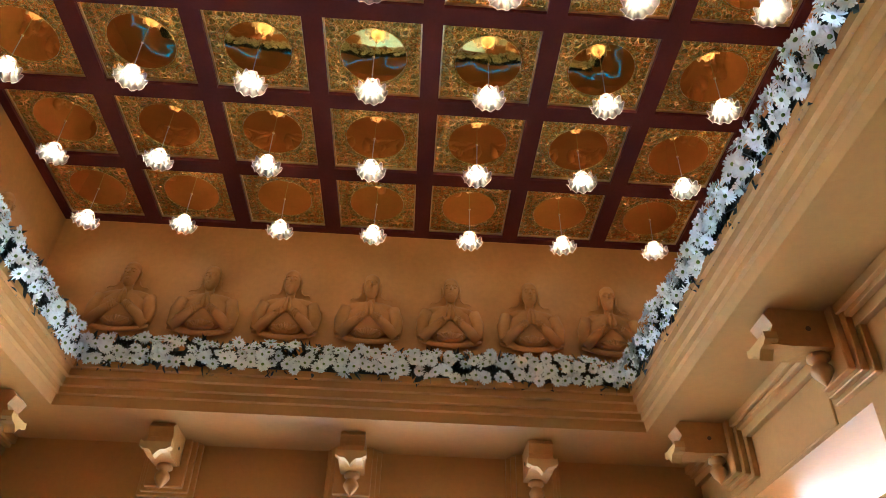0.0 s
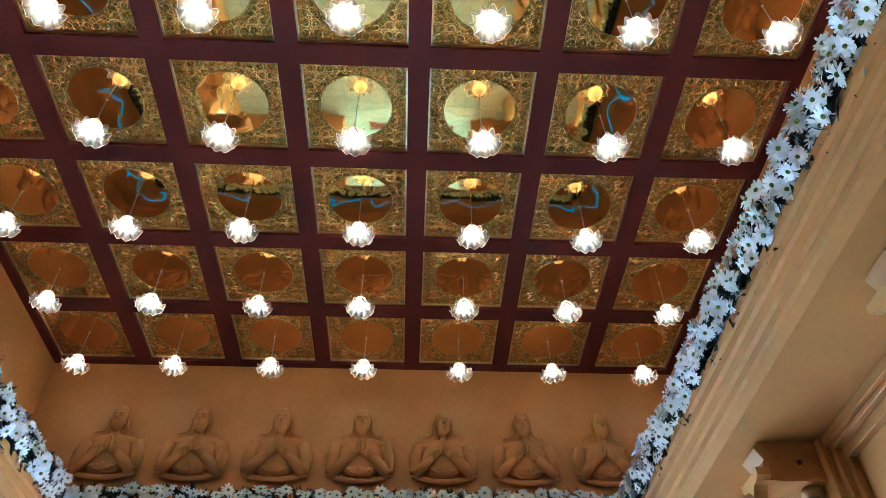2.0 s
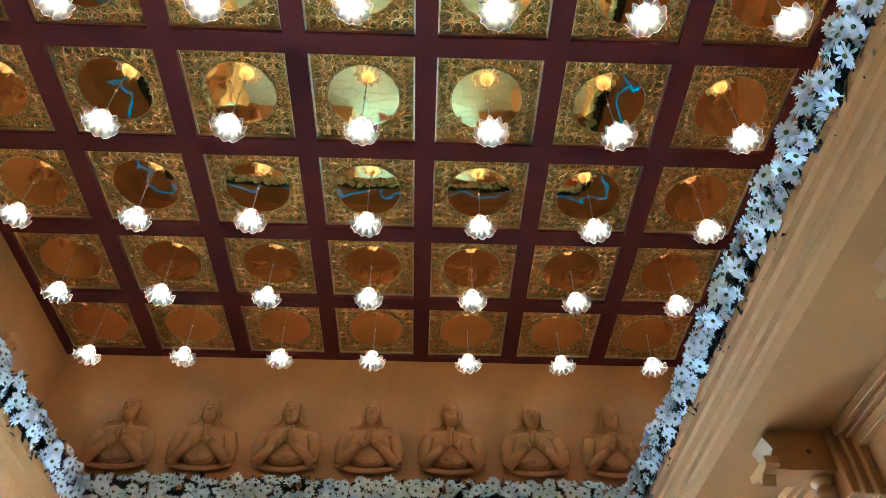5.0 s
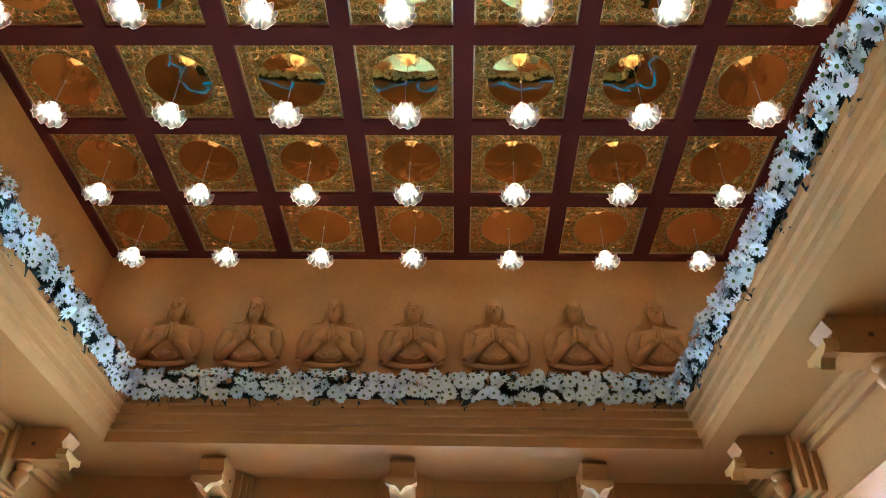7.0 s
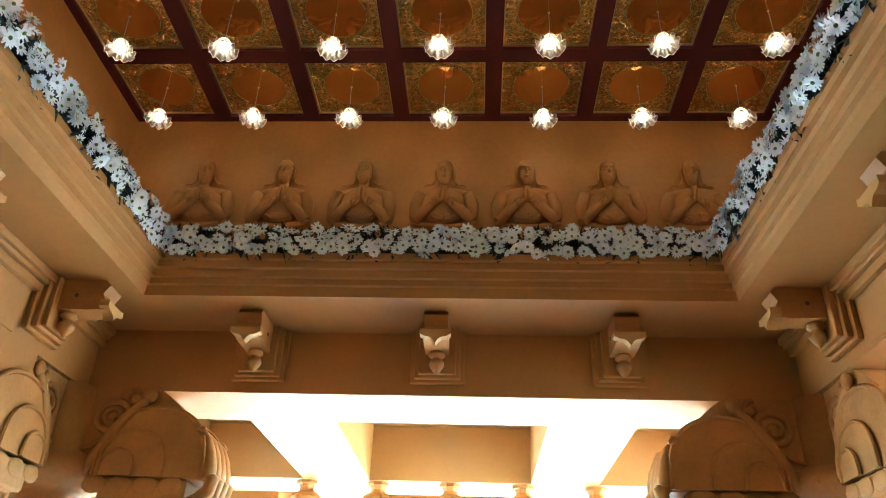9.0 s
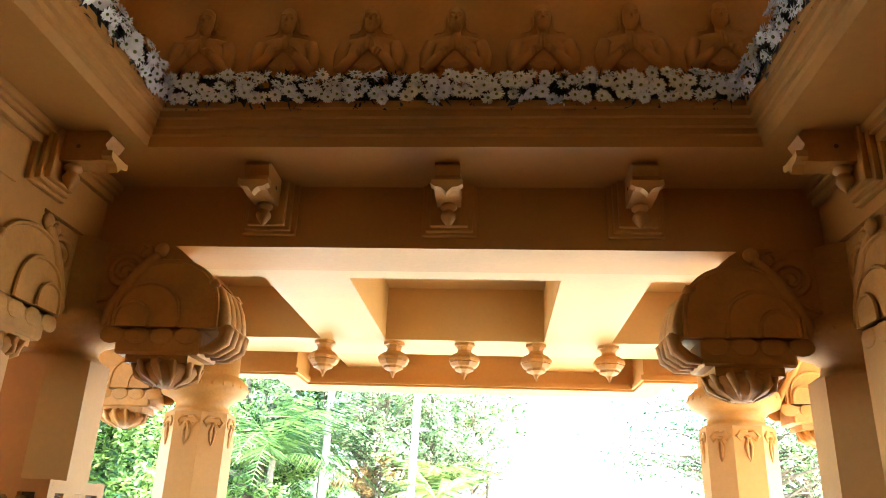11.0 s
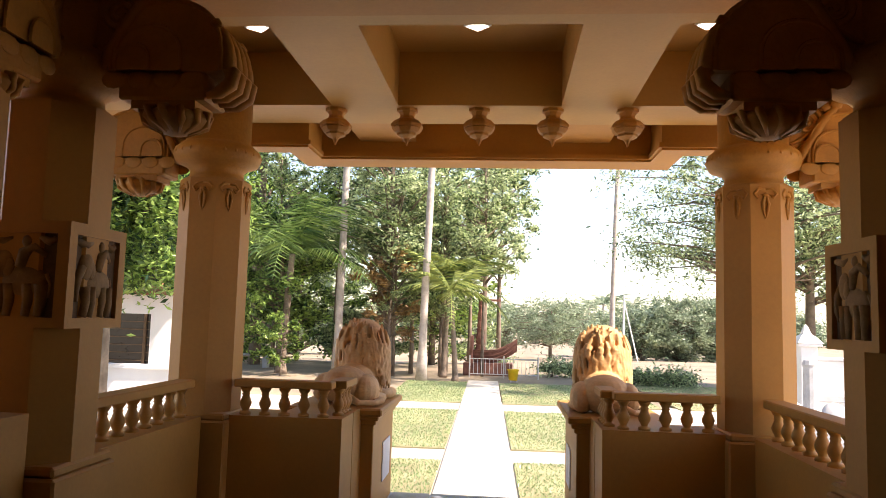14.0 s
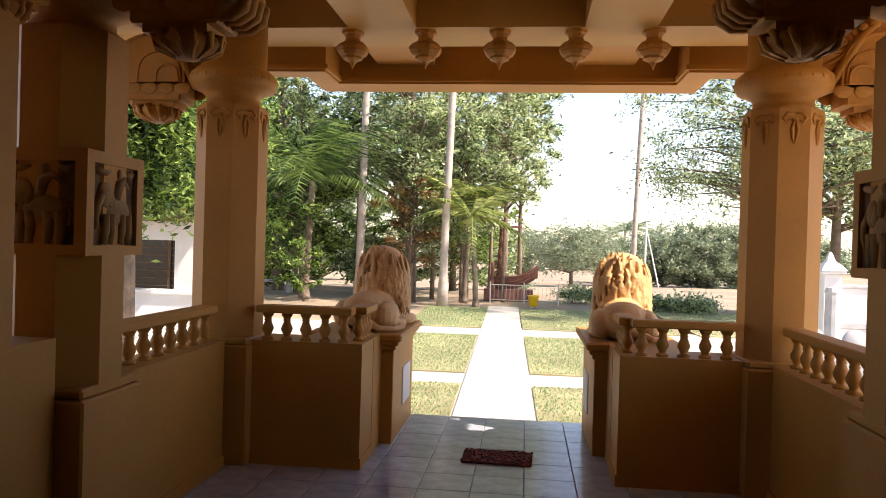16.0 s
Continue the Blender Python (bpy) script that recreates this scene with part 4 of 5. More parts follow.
def parapet(name, x0, x1, y0, y1, z=0.896):
    b = B()
    box(b, x0, x1, y0, y1, 0, z)
    box(b, x0 - 0.012, x1 + 0.012, y0 - 0.012, y1 + 0.012, 0, 0.08)
    return solid(name, b, PLASTER, "cream plastered parapet wall of the porch", "parapet", "structure")


for nm, s in (("west", -1), ("east", 1)):
    parapet("parapet_" + nm, *sorted((s * 0.903, s * 1.72)), 6.823, 7.22)
    parapet("parapet_side_" + nm, *sorted((s * 1.87, s * 2.13)), 5.37, 6.69)
    balustrade((s * 1.70, 6.90) if s < 0 else (0.985, 6.90), (-0.985, 6.90) if s < 0 else (1.70, 6.90), 5, "cream balustrade of turned balusters on the front parapet")
    balustrade((s * 0.975, 6.97), (s * 0.975, 7.36), 4, "short cream balustrade return beside the entrance")
    balustrade((s * 1.99, 5.37), (s * 1.99, 6.69), 8, "cream balustrade of turned balusters on the side parapet")
    # plinth for the lion
    px0, px1 = sorted((s * 0.80, s * 1.42))
    e = thing("lion_plinth", "cream plastered plinth with projecting cap and pale panel", "plinth", ((px0 + px1) / 2, 8.06, 0), "plinths beside the entrance")
    w, d = (px1 - px0) / 2, 0.52
    b = B()
    box(b, -w, w, -d, d, -0.28, 0.80, 0.006)
    part("body", b, PLASTER, e)
    b = B()
    box(b, -w - 0.02, w + 0.02, -d - 0.02, d + 0.02, 0.76, 0.80, 0.008)
    box(b, -w - 0.045, w + 0.045, -d - 0.045, d + 0.045, 0.80, 0.835, 0.008)
    box(b, -w - 0.075, w + 0.075, -d - 0.075, d + 0.075, 0.835, 0.895, 0.014)
    part("cap", b, PLASTER, e, "stepped projecting cap")
    b = B()
    xi = w if s < 0 else -w
    box(b, min(xi, xi - s * 0.008), max(xi, xi - s * 0.008), -0.05, 0.34, 0.22, 0.55)
    part("panel", b, WHITEWALL, e, "pale rectangular plaque")
    b = B()
    x0, x1 = sorted((s * 0.90, s * 1.40))
    box(b, x0, x1, 7.22, 7.54, 0, 0.896)
    solid("parapet_link_" + nm, b, PLASTER, "cream plastered link wall beside the plinth", "parapet", "structure")


# ---- stone lions ----
def lion(at, turn):
    """Lying stone lion, head raised, facing +y; seen from behind."""
    rnd = random.Random(7)
    b = B()
    blob(b, (0, -0.22, 0.15), (0.17, 0.20, 0.155), seg=18, rings=12)
    blob(b, (0, 0.02, 0.17), (0.15, 0.30, 0.15), seg=18, rings=12)
    for s in (-1, 1):
        blob(b, (s * 0.15, -0.20, 0.12), (0.085, 0.17, 0.125), seg=14, rings=10)
        blob(b, (s * 0.19, -0.06, 0.045), (0.055, 0.16, 0.045), seg=12, rings=8)
        blob(b, (s * 0.15, 0.34, 0.05), (0.055, 0.19, 0.05), seg=12, rings=8)
        blob(b, (s * 0.10, 0.16, 0.20), (0.08, 0.10, 0.16), seg=12, rings=8)
    blob(b, (0, 0.16, 0.33), (0.165, 0.16, 0.26), seg=20, rings=14)
    blob(b, (0, 0.17, 0.53), (0.155, 0.15, 0.16), seg=20, rings=14)
    blob(b, (0, 0.30, 0.50), (0.09, 0.10, 0.09), seg=14, rings=10)
    tube(b, [(0.05, -0.40, 0.10), (0.17, -0.44, 0.04), (0.25, -0.33, 0.03), (0.26, -0.20, 0.04)], [0.03, 0.026, 0.024, 0.034], 8)
    # locks of the mane
    for k in range(110):
        a = rnd.uniform(-0.35, math.pi + 0.35)
        z = rnd.uniform(0.30, 0.70)
        r = 0.186 if z < 0.5 else 0.186 * math.sqrt(max(0.05, 1 - ((z - 0.5) / 0.215) ** 2))
        p = []
        for q in range(5):
            zz = z - 0.065 * q
            rr = max(r, 0.178 if zz < 0.5 else 0.0) * (1 + 0.04 * (q % 2)) + 0.004 * q
            aa = a + 0.07 * math.sin(q * 1.7 + k)
            p.append((rr * math.cos(aa), 0.165 - rr * math.sin(aa) * 0.98, max(0.10, zz)))
        tube(b, p, [0.007, 0.014, 0.016, 0.013, 0.004], 6)
    ob = solid("lion_statue", b, STONE, "weathered orange-brown stone lion lying on the plinth", "statue", group="pair of stone lions", smooth=True)
    skin = ob.modifiers.new("skin", "REMESH")
    skin.mode, skin.voxel_size, skin.use_smooth_shade = "VOXEL", 0.007, True
    ob.matrix_basis = pose(*at, 0, 0, turn) @ Matrix.Diagonal((1.2, 1.0, 1.03, 1))
    return ob


lion((-1.05, 7.98, 0.893), -10)
lion((1.06, 7.98, 0.893), -4)

# ---- mat ----
b = B()
box(b, -0.265, 0.265, -0.17, 0.17, 0.0, 0.016, 0.005)
rnd = random.Random(3)
for k in range(420):
    x, y = rnd.uniform(-0.262, 0.262), rnd.uniform(-0.168, 0.168)
    if abs(x) > 0.235 or abs(y) > 0.14 or rnd.random() < 0.5:
        blob(b, (x, y, 0.017), (0.010, 0.010, 0.008), seg=5, rings=4)
mat_ob = solid("door_mat", b, RUG, "worn dark red tufted mat on the grey tiles", "mat")
mat_ob.matrix_basis = pose(0.068, 7.31, 0.0, 0, 0, -1.5)


# ---- garden ----
def fall(y):
    """Height of the land: level by the porch, falling beyond the lawn."""
    return GROUND_Z - 0.034 * min(max(0.0, y - 28.0), 70.0)


def ground():
    b = B()
    vs = {}
    ext = [-3000, -400, -150, -80, -50] + [-36 + 3 * i for i in range(25)] + [50, 80, 150, 400, 3000]
    ys = [-300, -60, -20] + [0 + 3 * i for i in range(24)] + [80, 110, 160, 260, 600, 4000]
    for i, x in enumerate(ext):
        for j, y in enumerate(ys):
            h = fall(y) - 0.02
            if y > 12:
                h += 0.05 * noise.noise(Vector((x * 0.2, y * 0.2, 0)))
            vs[i, j] = b.verts.new((x, y, h))
    for i in range(len(ext) - 1):
        for j in range(len(ys) - 1):
            b.faces.new((vs[i, j], vs[i + 1, j], vs[i + 1, j + 1], vs[i, j + 1]))
    solid("ground", b, EARTH, "dry sandy earth of the garden", "ground", "structure", smooth=True)


ground()
SKEW = pose(0, 8.6, 0, 0, 0, 1.3)       # the garden walk runs slightly askew to the porch


def slab(name, x0, x1, y0, y1, z, mat, label, cat, h=0.06):
    b = B()
    box(b, x0, x1, y0 - 8.6, y1 - 8.6, z - h, z)
    bmesh.ops.transform(b, matrix=SKEW, verts=b.verts)
    return solid(name, b, mat, label, cat, "structure")


slab("step", -0.79, 0.79, 8.62, 8.95, -0.14, CONCRETE, "pale concrete step below the porch floor", "step", 0.14)
slab("pavement", -9.0, 8.0, 8.4, 19.0, GROUND_Z + 0.015, CONCRETE, "pale sunlit concrete paving of the garden", "pavement")
slab("path", -0.49, 0.42, 8.7, 24.6, GROUND_Z + 0.04, CONCRETE, "pale sunlit concrete garden path", "path")


def lawn(x0, x1, y0, y1, seed, n=None):
    """Rectangular lawn: turf sheet with blades."""
    e = thing("lawn", "patchy sunlit green and yellow lawn panel", "lawn", (0, 0, 0), "lawn panels beside the path", kind="stuff")
    e.matrix_basis = SKEW
    b = B()
    box(b, x0, x1, y0 - 8.6, y1 - 8.6, GROUND_Z - 0.04, GROUND_Z + 0.035)
    part("turf", b, TURF, e)
    rg = np.random.default_rng(seed)
    n = n or int(min(20000, (x1 - x0) * (y1 - y0) * 1500))
    px, py = rg.uniform(x0, x1, n), rg.uniform(y0 - 8.6, y1 - 8.6, n)
    a, hgt, w = rg.uniform(0, 6.28, n), rg.uniform(0.012, 0.034, n), rg.uniform(0.004, 0.009, n)
    lean = rg.uniform(-0.03, 0.03, (n, 2))
    z = np.full(n, GROUND_Z + 0.034)
    v = np.stack([np.stack([px - w * np.cos(a), py - w * np.sin(a), z], -1), np.stack([px + w * np.cos(a), py + w * np.sin(a), z], -1),
                  np.stack([px + lean[:, 0], py + lean[:, 1], z + hgt], -1)], 1).reshape(-1, 3)
    me = bpy.data.meshes.new("grass")
    me.from_pydata(v.tolist(), [], np.arange(3 * n).reshape(-1, 3).tolist())
    me.materials.append(GRASS)
    o = new("grass", me)
    o.parent = e
    tagged(o, kind="stuff")


lawn(-1.75, -0.52, 9.7, 11.7, 1)
lawn(-1.95, -0.52, 12.6, 17.2, 2)
lawn(-2.3, -0.50, 18.6, 24.0, 3)
lawn(0.45, 1.9, 9.7, 11.7, 4)
lawn(0.45, 2.1, 12.7, 17.2, 5)
lawn(0.45, 4.0, 18.6, 24.0, 6)
lawn(4.4, 9.0, 18.6, 25.0, 7)


def leaves(name, e, centres, sizes, mat, per, leaf, seed, label="", flat=0.75):
    """Crown: many folded leaves scattered through uneven clumps."""
    rg = np.random.default_rng(seed)
    vs, k = [], 0
    for c, s in zip(centres, sizes):
        d = rg.normal(size=(per, 3))
        d /= np.linalg.norm(d, axis=1)[:, None]
        r = np.abs(rg.normal(size=per)) * 0.62 + 0.15
        p = np.array(c) + d * r[:, None] * np.array(s)
        u = rg.normal(size=(per, 3))
        u[:, 2] *= 0.6
        u /= np.linalg.norm(u, axis=1)[:, None]
        w = np.cross(u, rg.normal(size=(per, 3)) * [0.5, 0.5, 1] + [0, 0, 0.6])
        w /= np.linalg.norm(w, axis=1)[:, None] + 1e-6
        ln = leaf * rg.uniform(0.6, 1.25, per)[:, None]
        up = np.cross(u, w) * ln * 0.12
        vs.append(np.stack([p - u * ln, p + w * ln * 0.38 + up, p + u * ln, p - w * ln * 0.38 + up], 1).reshape(-1, 3))
    v = np.concatenate(vs)
    me = bpy.data.meshes.new(name)
    me.from_pydata(v.tolist(), [], np.arange(len(v)).reshape(-1, 4).tolist())
    me.materials.append(mat)
    o = new(name, me)
    o.parent = e
    tagged(o, label, kind="stuff")
    return o


def tree(label, x, y, height, spread, seed, mat=None, clumps=26, per=220, leaf=0.16, trunk_r=0.16, first=0.3, lean=(0, 0), bark=None):
    rnd = random.Random(seed)
    e = thing("tree", label, "tree", (x, y, fall(y)), "trees of the garden")
    b = B()
    tops, sizes = [], []
    path = [(lean[0] * q + rnd.uniform(-0.1, 0.1) * q, lean[1] * q + rnd.uniform(-0.1, 0.1) * q, height * 0.86 * q - 0.05 * (q == 0)) for q in (0, 0.2, 0.4, 0.6, 0.8, 1.0)]
    tube(b, path, [trunk_r * (1.15 - 0.95 * q / 5) for q in range(6)], 8)
    for k in range(clumps):
        q = first + (1 - first) * (k + rnd.random()) / clumps
        i = min(4, int(q * 5))
        f = q * 5 - i
        p0 = [path[i][c] * (1 - f) + path[i + 1][c] * f for c in range(3)]
        a = rnd.uniform(0, 6.28)
        w = spread * (0.35 + 0.65 * math.sin(math.pi * min(1, max(0.12, (q - first * 0.6) / (1.12 - first * 0.6))))) * rnd.uniform(0.55, 1.0)
        p1 = (p0[0] + w * math.cos(a), p0[1] + w * math.sin(a), p0[2] + rnd.uniform(0.02, 0.16) * height)
        m = tuple((s + t) / 2 + (0.05 * w if c == 2 else 0) for c, (s, t) in enumerate(zip(p0, p1)))
        r = trunk_r * 0.34 * (1.2 - q)
        tube(b, [p0, m, p1], [r + 0.012, r * 0.7 + 0.008, 0.007], 5)
        tops.append(p1)
        s = spread * rnd.uniform(0.13, 0.26)
        sizes.append((s, s, s * rnd.uniform(0.6, 0.9)))
        if rnd.random() < 0.6:
            tops.append(m)
            sizes.append((s * 0.8, s * 0.8, s * 0.55))
    part("trunk", b, bark or BARK, e, "bare grey-brown trunk and limbs", True)
    leaves("crown", e, tops, sizes, mat or LEAF_A, per, leaf, seed)
    return e


def frond(b, length, droop, m, rnd, leaflet=0.5, pairs=24):
    """One feather frond along +x, arching down."""
    pts = []
    for k in range(9):
        q = k / 8
        pts.append(Vector((length * q * (1 - 0.18 * droop * q), 0, length * (0.32 * q - droop * q * q))))
    for k in range(pairs):
        q = 0.12 + 0.88 * k / pairs
        i = min(7, int(q * 8))
        p = pts[i].lerp(pts[i + 1], q * 8 - i)
        d = (pts[i + 1] - pts[i]).normalized()
        ll = leaflet * (0.55 + 0.45 * math.sin(math.pi * min(1, q * 1.05))) * rnd.uniform(0.85, 1.1)
        for s in (-1, 1):
            out = (Vector((0.45, s * 0.85, 0)) + Vector((0, 0, -0.45 - 0.35 * rnd.random()))).normalized()
            wd = d * 0.03
            v = [b.verts.new(m @ c) for c in (p - wd, p + wd, p + out * ll * 0.6 + wd + Vector((0, 0, 0.03)), p + out * ll)]
            b.faces.new(v)
    tube(b, [m @ p for p in pts], [0.03 * (1 - 0.85 * k / 8) for k in range(9)], 4)


def palm(label, x, y, height, r, seed, lean=(0, 0), fronds=16, length=3.2, crown=True, mat=None, bark=None):
    rnd = random.Random(seed)
    e = thing("palm_tree", label, "palm", (x, y, fall(y)), "palms of the garden")
    b = B()
    n = 26
    path = [(lean[0] * (k / n) ** 1.3 + 0.004 * math.sin(k), lean[1] * (k / n), height * k / n) for k in range(n + 1)]
    tube(b, path, [r * (1.55 if k == 0 else 1.2 if k == 1 else 1.0 - 0.35 * k / n) * (1 + 0.015 * (k % 2)) for k in range(n + 1)], 12)
    part("trunk", b, bark or PALMBARK, e, "ringed palm trunk", True)
    if crown:
        for k in range(fronds):
            b = B()
            a = 360 * k / fronds * 2.4 + rnd.uniform(-12, 12)
            up = rnd.uniform(-5, 45) if k % 3 else rnd.uniform(45, 72)
            m = Matrix.Translation(path[-1]) @ pose(0, 0, 0, 0, 0, a) @ pose(0, 0, 0, 0, -up * 0.7, 0)
            frond(b, length * rnd.uniform(0.8, 1.1), rnd.uniform(0.45, 0.95), m, rnd, leaflet=0.23 * length)
            part("frond", b, mat or LEAF_Y, e)
    return e


# broadleaf trees close to the side of the porch
tree("dense glossy broadleaf tree beside the white house", -5.9, 12.4, 7.5, 2.1, 11, LEAF_A, 130, 620, 0.068, 0.16, 0.32)
tree("dense glossy broadleaf tree beside the white house", -8.8, 15.5, 8.5, 2.8, 12, LEAF_A, 90, 480, 0.085, 0.18, 0.2)
tree("dense glossy broadleaf tree beyond the pillar", -8.6, 19.5, 10.5, 2.7, 13, LEAF_A, 110, 480, 0.085, 0.2, 0.3)
# grove behind the lawn
tree("tall dark broadleaf tree in the grove", -9.5, 30.0, 15.0, 4.2, 21, LEAF_A, 60, 170, 0.13, 0.22, 0.22)
tree("tall dark broadleaf tree in the grove", -5.0, 33.0, 16.0, 4.0, 22, LEAF_B, 50, 110, 0.13, 0.24, 0.22)
tree("slender grey-green tree in the grove", -3.7, 26.5, 12.0, 2.9, 23, LEAF_B, 56, 100, 0.10, 0.15, 0.3)
tree("slender grey-green tree in the grove", -2.0, 29.0, 12.5, 3.0, 24, LEAF_B, 52, 120, 0.11, 0.15, 0.25)
tree("slender grey-green tree beside the boat monument", -0.6, 31.0, 11.0, 2.2, 25, LEAF_B, 48, 110, 0.11, 0.12, 0.35)
tree("slender open-crowned tree beside the boat monument", 0.0, 33.0, 10.2, 1.7, 26, LEAF_B, 38, 100, 0.11, 0.10, 0.4)
tree("small tree with dry brown leaves in the grove", -3.5, 25.6, 4.2, 1.3, 27, LEAF_BRN, 16, 110, 0.10, 0.07, 0.35)
tree("dark understorey tree in the grove", -7.6, 27.0, 6.0, 2.4, 28, LEAF_A, 40, 220, 0.11, 0.12, 0.2)
tree("dark understorey tree in the grove", -12.0, 34.0, 9.0, 4.0, 29, LEAF_A, 50, 220, 0.14, 0.15, 0.15)
tree("dark understorey tree in the grove", -3.2, 37.0, 9.0, 4.0, 30, LEAF_A, 40, 110, 0.14, 0.15, 0.15)
# open-crowned tree on the sunny side
tree("open-crowned tree with grey-green leaves and pale limbs", 7.5, 23.5, 9.6, 4.7, 31, LEAF_B, 130, 200, 0.075, 0.15, 0.30, (0.2, 0))
tree("open-crowned tree with grey-green leaves and pale limbs", 9.3, 24.5, 10.0, 3.0, 32, LEAF_B, 80, 210, 0.09, 0.16, 0.3)
# undergrowth that closes the grove
for k, (x, y, h, w) in enumerate(((-15.0, 37, 4.6, 2.6), (-12.2, 36, 4.2, 2.4), (-9.8, 37, 4.8, 2.6), (-7.6, 36, 4.0, 2.3), (-5.4, 37, 4.6, 2.5), (-3.4, 38, 4.2, 2.3), (-1.6, 40, 3.6, 2.0), (-10.8, 31, 2.6, 1.6), (-5.6, 30, 2.4, 1.5))):
    tree("dark leafy undergrowth tree in the grove", x, y, h, w, 110 + k, LEAF_A if k % 2 else LEAF_B, 34, 90, 0.12, 0.08, 0.03)
for k, (x, y, h, w) in enumerate(((-8.2, 24.6, 3.2, 1.0), (-6.7, 24.3, 1.9, 0.7))):
    tree("leafy sapling in front of the young palm", x, y, h, w, 150 + k, LEAF_A, 24, 120, 0.075, 0.035, 0.15)
for k, (x, y, h, w, f) in enumerate(((-3.4, 25.9, 7.4, 1.7, 0.25), (-1.9, 26.4, 6.6, 1.4, 0.3), (-0.5, 26.8, 8.6, 1.6, 0.4))):
    tree("slender sunlit grey-green tree at the front of the grove", x, y, h, w, 160 + k, LEAF_B, 40, 90, 0.085, 0.055, f)
for k, (x, y, h) in enumerate(((-8.3, 28.5, 9), (-6.2, 29.5, 10), (-4.4, 31, 9), (-3.0, 27.4, 7), (-1.1, 29.8, 8))):
    tree("thin bare-stemmed tree in the grove", x, y, h, 1.5, 130 + k, LEAF_B, 24, 130, 0.10, 0.075, 0.5)
# palms
palm("tall straight pale palm trunk rising past the eave", -5.15, 25.3, 15.0, 0.135, 41, (0.15, 0.3), 14, 3.4)
palm("tall pale palm trunk leaning in the grove", -2.25, 24.0, 15.0, 0.125, 42, (0.45, 0), 14, 3.4)
palm("slim tall palm trunk against the sky", 6.5, 46.0, 21.0, 0.16, 43, (0.7, 0), 12, 3.4)
palm("young coconut palm with arching fronds", -7.0, 25.4, 3.9, 0.15, 44, (0.2, 0), 26, 4.4, mat=LEAF_P, bark=BARK)
palm("young coconut palm with yellowing fronds", -1.25, 24.4, 2.7, 0.09, 45, (-0.2, 0.1), 13, 2.3, bark=BARK)
palm("young coconut palm with yellowing fronds", -1.75, 26.0, 3.3, 0.10, 46, (0.15, 0), 13, 2.2, bark=BARK)
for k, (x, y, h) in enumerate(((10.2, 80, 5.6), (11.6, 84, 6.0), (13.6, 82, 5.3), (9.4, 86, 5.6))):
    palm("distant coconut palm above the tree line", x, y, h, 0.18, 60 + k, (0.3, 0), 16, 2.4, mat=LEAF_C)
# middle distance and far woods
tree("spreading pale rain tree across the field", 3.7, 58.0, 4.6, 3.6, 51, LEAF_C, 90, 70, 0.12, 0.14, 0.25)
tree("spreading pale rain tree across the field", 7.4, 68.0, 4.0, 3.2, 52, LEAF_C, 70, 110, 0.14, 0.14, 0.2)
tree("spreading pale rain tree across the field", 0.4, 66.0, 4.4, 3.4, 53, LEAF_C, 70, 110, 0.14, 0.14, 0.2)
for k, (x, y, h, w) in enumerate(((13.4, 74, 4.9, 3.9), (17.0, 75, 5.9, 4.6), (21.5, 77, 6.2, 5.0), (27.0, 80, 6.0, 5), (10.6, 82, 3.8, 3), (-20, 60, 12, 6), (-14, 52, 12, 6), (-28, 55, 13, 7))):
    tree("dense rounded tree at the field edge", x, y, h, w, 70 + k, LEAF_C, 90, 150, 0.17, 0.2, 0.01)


def far_woods():
    rg = np.random.default_rng(5)
    e = thing("far_woods", "line of distant woods on a low ridge, haze in the leaf colour", "woods", (0, 0, 0), kind="stuff")
    c, s = [], []
    for k in range(150):
        x = -120 + 300 * k / 150 + rg.uniform(-1, 1)
        for q in range(2):
            c.append((x, 170 + 8 * q + rg.uniform(-6, 6), -1.6 + rg.uniform(0, 1.5) + 1.2 * math.sin(x * 0.03 + 1) + 1.6 * q))
            s.append((3.5, 3.5, 3.0))
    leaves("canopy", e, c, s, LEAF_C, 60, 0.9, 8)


far_woods()


def bush(x, y, r, seed, label="clipped round shrub at the lawn edge"):
    e = thing("shrub", label, "shrub", (x, y, GROUND_Z), "shrubs of the garden")
    leaves("leaves", e, [(0, 0, r * 0.55), (r * 0.4, 0, r * 0.5), (-r * 0.4, 0.1, r * 0.5)], [(r * 0.8, r * 0.8, r * 0.62)] * 3, LEAF_B, 420, 0.07, seed)
    b = B()
    tube(b, [(0, 0, 0), (0.02, 0, r * 0.5)], [0.04, 0.02], 6)
    part("stem", b, BARK, e)


for k, (x, y, r) in enumerate(((1.9, 27.6, 0.6), (2.6, 28.0, 0.55), (4.3, 25.4, 0.45), (4.75, 25.0, 0.5), (5.35, 24.8, 0.58), (5.9, 25.5, 0.4), (-0.1, 30.5, 0.7))):
    bush(x, y, r, 90 + k)


